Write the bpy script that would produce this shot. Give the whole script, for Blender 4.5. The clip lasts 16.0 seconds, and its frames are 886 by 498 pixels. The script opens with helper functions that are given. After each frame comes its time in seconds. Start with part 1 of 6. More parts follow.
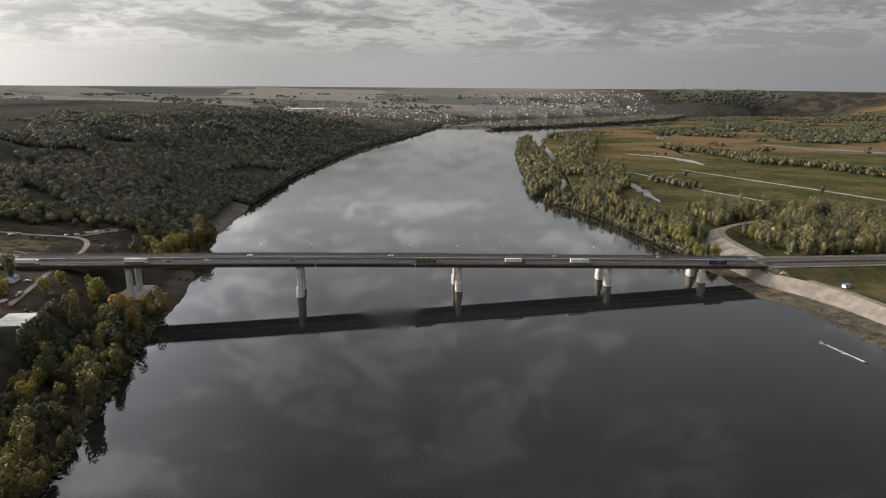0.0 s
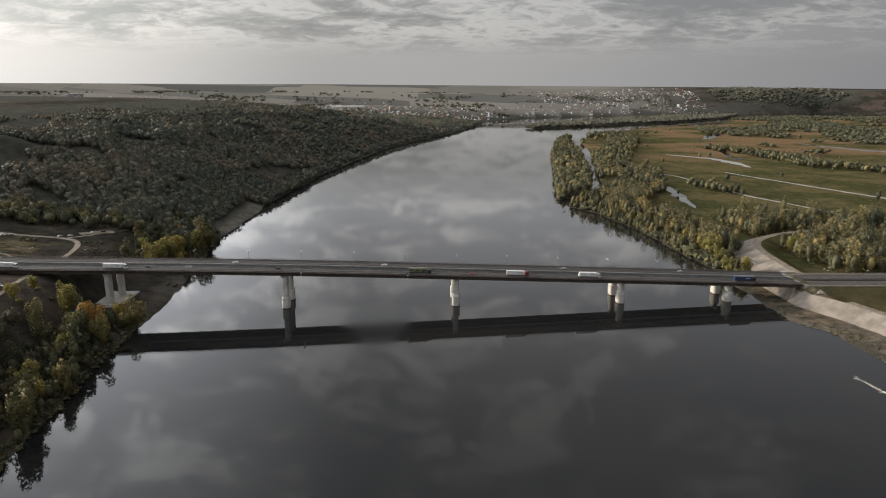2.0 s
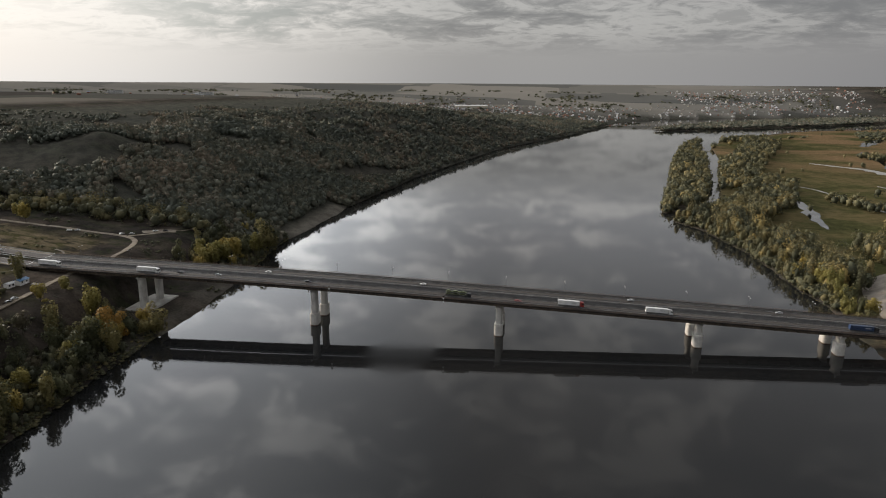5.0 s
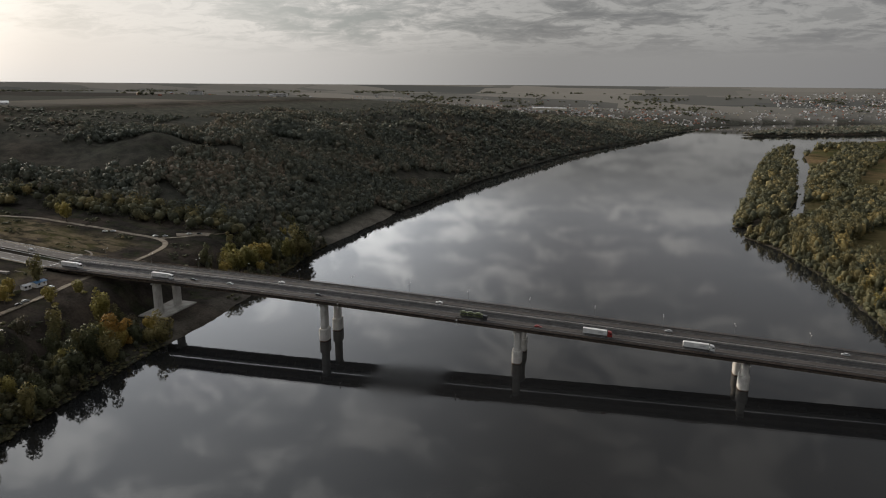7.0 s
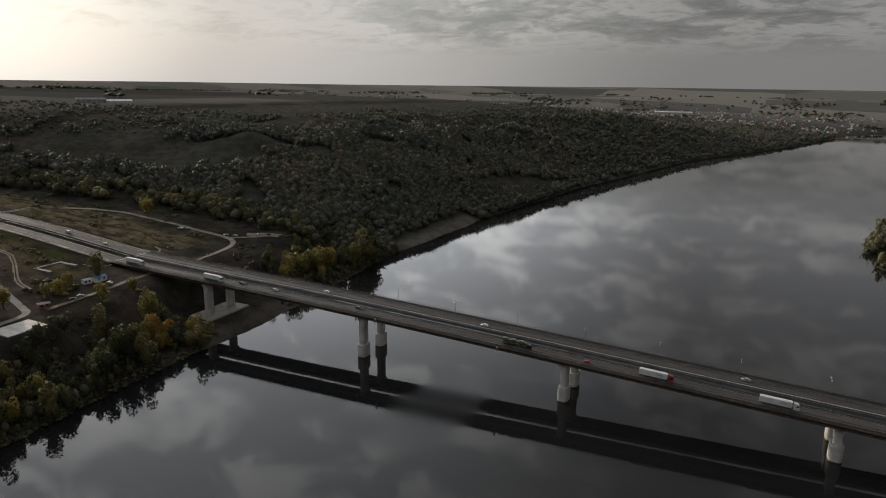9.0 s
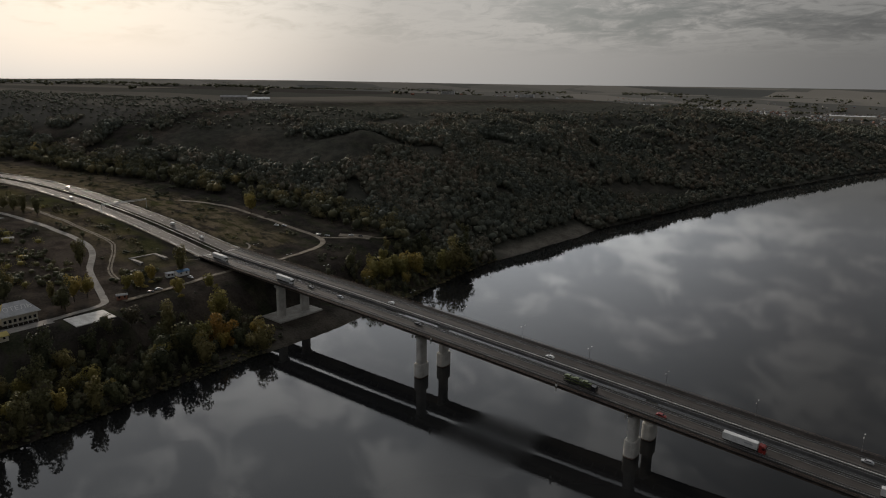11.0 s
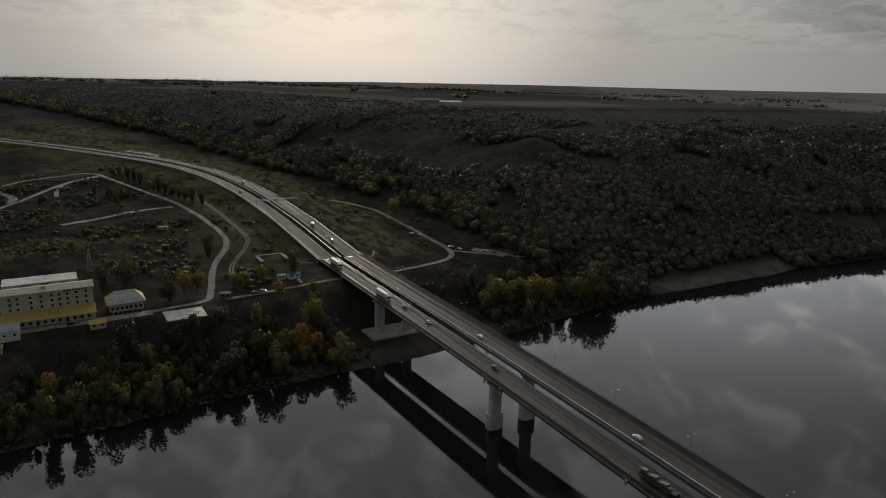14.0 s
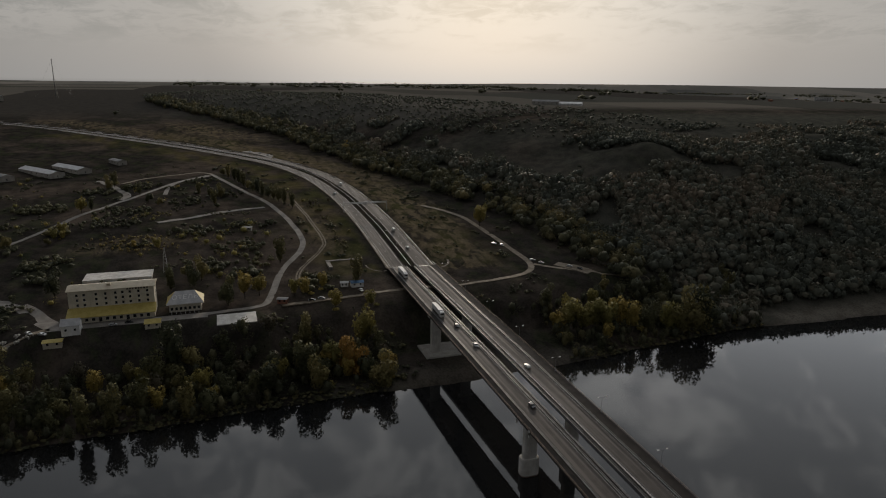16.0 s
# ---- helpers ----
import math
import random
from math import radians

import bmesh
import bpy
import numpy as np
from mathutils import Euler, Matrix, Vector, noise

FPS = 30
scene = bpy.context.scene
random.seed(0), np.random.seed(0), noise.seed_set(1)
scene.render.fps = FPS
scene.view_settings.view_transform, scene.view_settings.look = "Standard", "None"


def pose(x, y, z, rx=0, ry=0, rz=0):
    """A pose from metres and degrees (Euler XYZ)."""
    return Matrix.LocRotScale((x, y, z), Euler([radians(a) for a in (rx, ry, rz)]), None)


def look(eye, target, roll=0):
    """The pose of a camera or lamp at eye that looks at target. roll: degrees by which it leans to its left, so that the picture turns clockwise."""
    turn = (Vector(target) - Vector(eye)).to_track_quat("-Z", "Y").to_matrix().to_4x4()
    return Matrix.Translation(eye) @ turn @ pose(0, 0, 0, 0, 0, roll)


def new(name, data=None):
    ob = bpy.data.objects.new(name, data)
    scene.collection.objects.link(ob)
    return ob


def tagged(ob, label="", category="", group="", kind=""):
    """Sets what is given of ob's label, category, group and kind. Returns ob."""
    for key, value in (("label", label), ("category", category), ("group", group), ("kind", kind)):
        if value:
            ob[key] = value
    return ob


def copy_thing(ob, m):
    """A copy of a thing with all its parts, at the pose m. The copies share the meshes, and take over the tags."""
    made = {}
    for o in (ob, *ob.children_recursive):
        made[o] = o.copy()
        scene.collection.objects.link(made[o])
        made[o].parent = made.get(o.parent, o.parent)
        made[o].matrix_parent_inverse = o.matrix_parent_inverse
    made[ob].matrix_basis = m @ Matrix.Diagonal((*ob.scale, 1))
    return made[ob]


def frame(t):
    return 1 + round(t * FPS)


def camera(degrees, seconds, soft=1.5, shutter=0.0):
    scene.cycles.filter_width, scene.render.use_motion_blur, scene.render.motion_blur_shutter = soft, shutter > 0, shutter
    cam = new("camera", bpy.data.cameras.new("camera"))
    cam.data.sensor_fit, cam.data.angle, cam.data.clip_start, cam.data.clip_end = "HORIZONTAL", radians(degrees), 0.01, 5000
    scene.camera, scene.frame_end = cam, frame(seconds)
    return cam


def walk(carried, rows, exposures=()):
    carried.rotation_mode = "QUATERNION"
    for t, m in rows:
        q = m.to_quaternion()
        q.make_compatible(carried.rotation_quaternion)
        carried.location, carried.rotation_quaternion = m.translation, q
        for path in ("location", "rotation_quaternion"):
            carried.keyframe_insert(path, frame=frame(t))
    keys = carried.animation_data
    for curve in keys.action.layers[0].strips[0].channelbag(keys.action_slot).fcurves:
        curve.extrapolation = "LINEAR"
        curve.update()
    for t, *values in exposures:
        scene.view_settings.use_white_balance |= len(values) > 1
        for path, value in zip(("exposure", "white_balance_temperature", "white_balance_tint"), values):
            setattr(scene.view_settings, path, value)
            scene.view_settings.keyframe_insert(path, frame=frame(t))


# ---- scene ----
import itertools

cam = camera(68.0, 16.0, 1.05)
PATH = [
    (0, (-77.281, -502.486, 161.86), (-77.036, -500.561, 161.379), 0.3),
    (0.5, (-67.533, -494.116, 161.814), (-67.3, -492.19, 161.331), 0.3),
    (1, (-57.163, -485.344, 161.741), (-56.954, -483.416, 161.255), 0.4),
    (1.5, (-46.258, -476.276, 161.663), (-46.096, -474.343, 161.176), 0.4),
    (2, (-34.861, -466.674, 161.621), (-34.758, -464.737, 161.133), 0.3),
    (2.5, (-24.005, -457.354, 161.555), (-23.975, -455.415, 161.066), 0.4),
    (3, (-13.631, -447.858, 161.512), (-13.676, -445.919, 161.022), 0.3),
    (3.5, (-3.751, -438.406, 161.509), (-3.868, -436.471, 161.019), 0.3),
    (4, (5.96, -427.922, 161.555), (5.782, -425.992, 161.064), 0.3),
    (6.5, (49.157, -374.939, 162.612), (48.693, -373.057, 162.122), 0.4),
    (7, (57.233, -363.58, 162.675), (56.703, -361.715, 162.186), 0.4),
    (7.5, (64.782, -352.289, 162.753), (64.183, -350.445, 162.263), 0.5),
    (8, (71.914, -340.368, 162.873), (71.229, -338.553, 162.385), 0.6),
    (8.5, (78.699, -327.798, 162.975), (77.935, -326.015, 162.488), 0.7),
    (9, (84.298, -314.628, 163.034), (83.436, -312.89, 162.546), 0.7),
    (11.5, (104.691, -244.021, 162.964), (103.38, -242.594, 162.47), 1.0),
    (12, (107.14, -229.337, 162.976), (105.749, -227.988, 162.483), 1.1),
    (12.5, (108.391, -214.489, 162.99), (106.928, -213.219, 162.496), 1.1),
    (13, (109.01, -199.753, 162.995), (107.476, -198.568, 162.502), 1.3),
    (13.5, (108.702, -185.242, 162.974), (107.105, -184.145, 162.48), 1.3),
    (14, (107.611, -170.979, 162.951), (105.953, -169.976, 162.458), 1.3),
    (14.5, (105.868, -157.029, 162.912), (104.157, -156.119, 162.417), 1.3),
    (15, (103.37, -142.88, 163.013), (101.611, -142.066, 162.518), 1.3),
    (15.5, (100.886, -128.665, 163.106), (99.089, -127.94, 162.612), 1.0),
    (16, (98.672, -114.598, 163.159), (96.837, -113.975, 162.663), 0.7),
]
walk(cam, [(t, look(eye, target, roll)) for t, eye, target, roll in PATH],
     exposures=[(0, 0.75), (4, 0.53), (6.5, 0.2), (9, -0.28), (12, -0.8), (14, -0.9), (16, -0.88)])

# ---- the lie of the land ----
def ramp(v, pairs):
    a = np.array(pairs, float).reshape(-1, 2)
    return np.interp(v, a[:, 0], a[:, 1])


def smooth(a, b, v):
    s = np.clip((np.asarray(v, float) - a) / (b - a), 0, 1)
    return s * s * (3 - 2 * s)


# shorelines: y along the river, x of the bank
LEFT_SHORE = (-3000, -60, -900, -150, -600, -180, -240, -208, -60, -219, 0, -216, 60, -219, 120, -226, 170, -232, 195, -236, 225, -238, 260, -235, 315, -231, 370, -228,
              445, -228, 520, -217, 600, -205, 724, -195, 800, -178, 942, -150, 1123, -113, 1271, -82, 1410, -34, 1510, 4, 1600, 44, 1740, 104, 2030, 195, 2450, 322,
              2644, 430, 2800, 560, 3000, 900, 3150, 1300, 3300, 1800, 3450, 2400, 3700, 3200, 4000, 4200)
RIGHT_SHORE = (-3000, 420, -900, 330, -600, 290, -153, 252, -103, 252, -65, 246, -40, 232, 20, 234, 100, 237, 257, 226, 356, 208,
               403, 182, 470, 180, 635, 213, 1145, 316, 1495, 405, 1560, 465, 1731, 625, 1850, 690, 2090, 890, 2280, 1254, 2560, 1420, 2780, 1600, 2960, 1990, 3080, 2500, 3250, 3200, 3500, 4000, 5000, 5200)
# channels and pools of the flood plain: x, y, half width
WET = [
    [(186, 432, 16), (232, 482, 14), (262, 545, 9), (300, 690, 6), (330, 838, 7), (400, 1140, 11), (440, 1400, 14), (510, 1620, 22)],
    [(572, 1060, 2), (600, 1020, 6), (637, 973, 9), (652, 890, 12), (648, 813, 3)],
    [(695, 950, 8), (700, 1000, 12), (712, 1037, 5), (745, 1149, 8), (766, 1240, 14), (790, 1330, 6)],
    [(860, 1490, 9), (956, 1655, 20), (1027, 1762, 10)],
    [(430, 720, 1.2), (448, 675, 1.9), (454, 590, 2.0), (468, 473, 2.4), (486, 421, 2.0), (520, 330, 1.8)],
    [(560, 740, 1.4), (582, 671, 2.2), (621, 561, 2.8), (655, 461, 3.4), (687, 361, 4), (740, 180, 4)],
    [(380, 575, 2), (376, 543, 7), (366, 480, 8), (357, 444, 7), (348, 379, 3)],
    [(1746, 2184, 14), (1640, 1970, 18), (1500, 1700, 20), (1371, 1505, 26)],
    [(1060, 1350, 5), (1078, 1307, 9), (1113, 1178, 14), (1143, 1126, 20), (1197, 1090, 22), (1250, 1000, 24), (1420, 800, 22)],
    [(1520, 2110, 10), (1504, 2073, 24), (1458, 1931, 18)],
]
ROAD = [(1300, 16, 9.5), (600, 15.5, 10.5), (300, 15, 12.6), (265, 14.7, 14.0), (-340, 9.8, 33.2), (-400, 9.6, 38.5), (-460, 8.6, 43.5), (-560, 2, 51), (-660, -16, 57.3),
        (-750, -56, 63), (-870, -149, 70.5), (-967, -242, 77), (-1075, -351, 84), (-1150, -445, 89), (-1400, -780, 104), (-1900, -1400, 116)]
DIKE_NORTH = [(284, 30, 12), (289, 70, 11.5), (297, 118, 11), (316, 158, 10.5), (358, 190, 10), (420, 212, 9)]
DIKE_SOUTH = [(271, -9, 12), (274, -18, 11.8), (279, -36, 11.3), (284, -49, 11.0), (291, -72, 10.7), (295.5, -105, 10.2), (301, -150, 9.5), (317, -205, 9)]


def along(line, x, y):
    """Distance from points to a line of (x, y, value) and the value at the foot."""
    best, val = np.full(np.shape(x), 1e9), np.zeros(np.shape(x))
    for (x0, y0, v0), (x1, y1, v1) in zip(line, line[1:]):
        dx, dy = x1 - x0, y1 - y0
        s = np.clip(((x - x0) * dx + (y - y0) * dy) / (dx * dx + dy * dy), 0, 1)
        d = np.hypot(x - x0 - s * dx, y - y0 - s * dy)
        near = d < best
        best, val = np.where(near, d, best), np.where(near, v0 + s * (v1 - v0), val)
    return best, val


def waves(x, y, size, seed):
    """Cheap smooth unevenness between -1 and 1."""
    out = 0
    for k in range(4):
        a, w = seed * 1.7 + k * 2.4, (1.0, 0.8, 1.45, 1.9)[k] * 6.283 / size
        out = out + np.sin((x * math.cos(a) + y * math.sin(a)) * w + seed * 3.1 + k * 1.3 + 1.5 * np.sin((y * math.cos(a) - x * math.sin(a)) * w * 0.6 + k))
    return out / 4


def skew(x):
    """The bridges lie a little askew to the x axis."""
    return 0.008 * x


def deck_z(x):
    """Top of the bridge decks."""
    return ramp(x, (-420, 40.3, -340, 33.2, -300, 32.2, -252, 31.3, -189, 30.1, -126, 28.4, -63, 26.3, 0, 23.9, 126, 19.2, 210, 16.0, 265, 14.0, 300, 12.6))


def ground(x, y):
    """Height of the ground, under water below zero."""
    x, y = np.asarray(x, float), np.asarray(y, float)
    dl, dr = ramp(y, LEFT_SHORE) - x, x - ramp(y, RIGHT_SHORE)
    wob = waves(x, y, 90, 1.0) * 4 + waves(x, y, 31, 2.0) * 1.6
    dl, dr = dl + wob * smooth(0, 60, np.abs(dl)) + 0.5 * wob + 1.1 * waves(x, y, 19, 4.0), dr + 0.8 * wob + 1.6 * waves(x, y, 24, 8.0)
    r = np.hypot(x, y + 300)
    # left bank: terrace beside the road, wooded hill north of it, town basin far off
    terrace = ramp(dl, (-40, -9, 0, -0.3, 8, 1.8, 22, 3.5, 45, 8, 62, 22, 80, 28, 130, 32.5, 190, 40, 260, 47, 450, 58, 560, 64, 900, 88, 1400, 119, 1900, 130, 4500, 131))
    hill_d = ramp(dl, (-40, -9, 0, -0.3, 8, 2.5, 25, 8, 60, 25, 120, 52, 200, 82, 300, 106, 420, 119, 600, 127, 1200, 131, 4000, 133))
    town_d = ramp(dl, (-40, -9, 0, -0.3, 15, 3, 60, 9, 300, 30, 740, 46, 1500, 66, 3000, 105))
    foot = ramp(-x, (200, 185, 260, 178, 352, 158, 460, 140, 700, 60, 1000, -30, 1600, -300))
    e = y - foot + 12 * waves(x, y, 160, 5)
    hill_e = terrace + ramp(e, (0, 0, 40, 8, 120, 34, 200, 58, 320, 84, 480, 100))
    k = 14.0
    hill = -k * np.log(np.exp(-np.clip(hill_d, -20, 200) / k) + np.exp(-np.clip(hill_e, -20, 220) / k))
    hill = np.where(dl < 12, np.minimum(hill_d, hill_e), hill)
    gully = smooth(60, 200, dl) * (1 - smooth(230, 420, dl)) * (waves(x, y, 210, 3) * 11 + waves(x, y, 85, 7) * 4)
    left = np.where(e > 0, np.maximum(hill, np.minimum(terrace, hill_d)) + gully * smooth(60, 200, e), terrace)
    left = left + (town_d - left) * smooth(1150, 2100, y)
    right = ramp(dr, (-40, -9, 0, -0.3, 6, 1.3, 30, 2.2, 80, 2.4, 5000, 3.0)) + 0.35 * waves(x, y, 120, 7) * smooth(20, 60, dr)
    h = np.maximum(left, right)
    # wooded spit in the far bend
    sd, sv = along([(440, 2050, 40), (680, 2270, 115), (1050, 2550, 165), (1480, 2900, 135), (1740, 3110, 40)], x, y)
    h = np.maximum(h, ramp(sv - sd, (-60, -9, 0, -0.3, 25, 2.2, 200, 3.0)))
    for line in WET[:1]:
        d, v = along(line, x, y)
        dip = ramp((d + 0.12 * v * waves(x, y, 40, 9)) / np.maximum(v, 0.1), (0, -1.6, 0.7, -1.0, 1.0, -0.25, 1.35, 0.6, 2.0, 9))
        h = np.where(dl < -30, np.minimum(h, np.where(d < 60, np.where(dip > 6, h, dip), h)), h)
    # far rim of hills, higher to the north and west than to the east
    east = smooth(0.55, 0.95, (x + 400) / np.maximum(r, 1))
    top = 151 - 32 * east - 9 * smooth(0.2, 0.6, x / np.maximum(r, 1)) + 5 * waves(np.arctan2(x, y + 300) * 2000, r * 0.2, 1500, 4)
    top = top - 20 * smooth(0.88, 0.99, -x / np.maximum(r, 1))
    rim = smooth(3350 + 500 * east, 4780, r) * top
    v = smooth(230, 620, along([(900, 2450, 0), (1700, 2960, 0), (2450, 3270, 0), (3200, 3480, 0), (4200, 3800, 0)], x, y)[0])
    v = np.maximum(v, smooth(4350, 4850, r))
    rim = rim * v - 9 * (1 - v)
    knoll = 88 * np.exp(-((x - 2265) / 380.0) ** 2 - ((y - 3660) / 230.0) ** 2)
    h = np.where(h > 0, h + knoll * smooth(0, 8, h), h)
    h = np.where(h > 0, np.maximum(h, rim), np.where(r > 3700, np.maximum(h, rim), h))
    # embankments
    for line, half, slope in ((DIKE_NORTH, 4.0, 0.46), (DIKE_SOUTH, 2.2, 0.95)):
        d, v = along(line, x, y)
        h = np.maximum(h, v - (0.9 if line is DIKE_SOUTH else 0.0) - np.maximum(d - half, 0) * slope)
    d, v = along(ROAD, x, y)
    bed = np.where(x > 0, 0.5, 0.12)
    fill = v - bed - np.maximum(d - 18.5, 0) * 0.55
    cut = v - bed + np.maximum(d - 19.5, 0) * 0.5
    on = (x < -338) | (x > 268)
    h = np.where(on, np.minimum(np.maximum(h, fill), np.maximum(cut, fill)), h)
    # slope in front of the abutments
    cone_l = 29.5 - np.maximum(x + 338, 0) * 0.55 - np.maximum(np.abs(y - 13) - 17, 0) * 0.5
    cone_r = 10.8 - np.maximum(266 - x, 0) * 0.8 - np.maximum(np.abs(y - 13) - 17, 0) * 0.45
    h = np.where((x > -339) & (x < -290) & (np.abs(y - 13) < 40), np.maximum(np.where(np.abs(y - 13) < 20, np.minimum(h, 29.0), h), cone_l), h)
    h = np.where((x < 269) & (x > 230), np.maximum(h, cone_r), h)
    # level yard of the hotel
    d = np.maximum(np.abs(x + 303) - 17, np.abs(y + 157) - 59)
    h = np.where(d < 14, 28.3 + (h - 28.3) * smooth(0, 14, d), h)
    # flat stand for the loading slab
    d = np.maximum(np.abs(x + 279) - 10, np.abs(y + 112) - 13)
    h = np.where(d < 9, 28.1 + (h - 28.1) * smooth(0, 9, d), h)
    # flat stand for the bank pier
    d = np.maximum(np.abs(x + 252) - 12, np.abs(y - 13) - 24)
    h = np.where(d < 18, 4.6 + (h - 4.6) * smooth(0, 18, d), h)
    return h


# ---- world, sun and exposure ----
SUN_AZ, SUN_EL = radians(68), radians(13)          # to the left of +y, above the horizon
SUN_DIR = Vector((-math.sin(SUN_AZ) * math.cos(SUN_EL), math.cos(SUN_AZ) * math.cos(SUN_EL), math.sin(SUN_EL)))


class Net:
    """Short hand for node trees."""

    def __init__(self, tree):
        self.tree = tree

    def wire(self, a, b):
        self.tree.links.new(a, b)

    def put(self, socket, value):
        if isinstance(value, bpy.types.NodeSocket):
            self.wire(value, socket)
        else:
            socket.default_value = value

    def math(self, op, a, b=0.0, c=0.0, clamp=False):
        node = self.tree.nodes.new("ShaderNodeMath")
        node.operation, node.use_clamp = op, clamp
        for n, v in enumerate((a, b, c)):
            self.put(node.inputs[n], v)
        return node.outputs[0]

    def vmath(self, op, a, b=(0, 0, 0)):
        node = self.tree.nodes.new("ShaderNodeVectorMath")
        node.operation = op
        self.put(node.inputs[0], a)
        self.put(node.inputs[1], b)
        return node.outputs["Value"] if op in ("DOT_PRODUCT", "LENGTH") else node.outputs[0]

    def mix(self, f, a, b, blend="MIX"):
        node = self.tree.nodes.new("ShaderNodeMix")
        node.data_type, node.blend_type = "RGBA", blend
        self.put(node.inputs[0], f)
        self.put(node.inputs[6], a if isinstance(a, bpy.types.NodeSocket) else (*a[:3], 1))
        self.put(node.inputs[7], b if isinstance(b, bpy.types.NodeSocket) else (*b[:3], 1))
        return node.outputs[2]

    def noise(self, vec, scale, detail=4, rough=0.55, warp=0.0):
        node = self.tree.nodes.new("ShaderNodeTexNoise")
        if vec is not None:
            self.wire(vec, node.inputs["Vector"])
        node.inputs["Scale"].default_value, node.inputs["Detail"].default_value = scale, detail
        node.inputs["Roughness"].default_value, node.inputs["Distortion"].default_value = rough, warp
        return node.outputs[0]

    def span(self, v, a, b, c=0.0, d=1.0, kind="SMOOTHSTEP"):
        node = self.tree.nodes.new("ShaderNodeMapRange")
        node.interpolation_type = kind
        self.put(node.inputs[0], v)
        for n, x in enumerate((a, b, c, d)):
            self.put(node.inputs[n + 1], x)
        return node.outputs[0]

    def xyz(self, x, y, z):
        node = self.tree.nodes.new("ShaderNodeCombineXYZ")
        for n, v in enumerate((x, y, z)):
            self.put(node.inputs[n], v)
        return node.outputs[0]


def make_world():
    world = bpy.data.worlds.new("sky")
    world.use_nodes = True
    scene.world = world
    net = Net(world.node_tree)
    world.node_tree.nodes.clear()
    sky = world.node_tree.nodes.new("ShaderNodeTexSky")
    sky.sky_type, sky.sun_disc = "NISHITA", False
    sky.sun_elevation, sky.sun_rotation = SUN_EL, -SUN_AZ
    sky.dust_density, sky.air_density = 3.0, 1.2
    way = world.node_tree.nodes.new("ShaderNodeTexCoord").outputs["Generated"]
    sep = world.node_tree.nodes.new("ShaderNodeSeparateXYZ")
    net.wire(way, sep.inputs[0])
    x, y, z = sep.outputs
    zup = net.math("MAXIMUM", z, 0.0)
    # cloud layer: the way meets a sheet overhead
    deep = net.math("ADD", zup, 0.17)
    px, py = net.math("DIVIDE", x, deep), net.math("DIVIDE", y, deep)
    sheet = net.xyz(px, py, 0.0)
    big = net.noise(sheet, 1.0, 7, 0.58, 0.3)
    small = net.noise(net.xyz(px, net.math("MULTIPLY", py, 1.2), 3.0), 4.8, 10, 0.66, 0.6)
    cover = net.math("ADD", net.math("MULTIPLY", big, 0.62), net.math("MULTIPLY", small, 0.38))
    toward = net.vmath("DOT_PRODUCT", way, tuple(SUN_DIR))
    side = net.span(toward, -0.45, 0.45)
    glow = net.span(toward, 0.44, 1.0)
    beam = net.span(toward, 0.46, 1.0)
    core = net.span(toward, 0.90, 1.0)

    def shade(east, north, west, spread=glow):
        return net.mix(spread, net.mix(side, east, north), west)

    # low down: bright haze with grey streaks; overhead: grey with bright sunlit heaps
    low = shade((0.142, 0.142, 0.15), (0.245, 0.243, 0.241), (0.69, 0.672, 0.648))
    low = net.mix(core, low, (1.22, 1.178, 1.11))
    streak = shade((0.12, 0.122, 0.13), (0.15, 0.151, 0.156), (0.43, 0.455, 0.44))
    rim = shade((0.33, 0.325, 0.32), (0.50, 0.49, 0.475), (1.1, 1.05, 0.98))
    seen = net.math("MULTIPLY", net.span(z, 0.03, 0.08), net.span(glow, 0.45, 1.0, 1.0, 0.35))
    thick = net.span(cover, 0.47, 0.60)
    low = net.mix(net.math("MULTIPLY", thick, net.math("MULTIPLY", seen, 0.95)), low, streak)
    edge = net.math("MULTIPLY", net.span(cover, 0.40, 0.46), net.span(cover, 0.53, 0.46))
    low = net.mix(net.math("MULTIPLY", edge, net.math("MULTIPLY", seen, 0.3)), low, rim)
    high = shade((0.172, 0.177, 0.187), (0.31, 0.314, 0.326), (1.86, 1.94, 2.04), beam)
    heap = shade((0.33, 0.325, 0.32), (0.53, 0.522, 0.512), (3.2, 3.24, 3.26), beam)
    puff = net.math("ADD", net.math("MULTIPLY", small, 0.6), net.math("MULTIPLY", big, 0.4))
    high = net.mix(net.span(puff, 0.48, 0.585), high, heap)
    high = net.vmath("MULTIPLY", high, net.xyz(*[net.span(z, 0.20, 0.48, 1.34, 0.82)] * 3))
    cloud = net.mix(net.span(z, 0.11, 0.20), low, high)
    # the sky's own blue-grey shines through
    thin = net.vmath("MULTIPLY", sky.outputs[0], (0.006, 0.006, 0.006))
    total = net.vmath("ADD", cloud, thin)
    below = net.mix(net.span(z, -0.02, 0.0), (0.10, 0.10, 0.10), total)
    bg = world.node_tree.nodes.new("ShaderNodeBackground")
    net.wire(below, bg.inputs[0])
    bg.inputs[1].default_value = 1.0
    out = world.node_tree.nodes.new("ShaderNodeOutputWorld")
    net.wire(bg.outputs[0], out.inputs[0])


make_world()
sun = new("sun", bpy.data.lights.new("sun", "SUN"))
sun.data.energy, sun.data.angle, sun.data.color = 2.6, radians(3), (1.0, 0.855, 0.69)
sun.matrix_world = look(SUN_DIR * 100, (0, 0, 0))

# ---- materials ----
MATS = {}


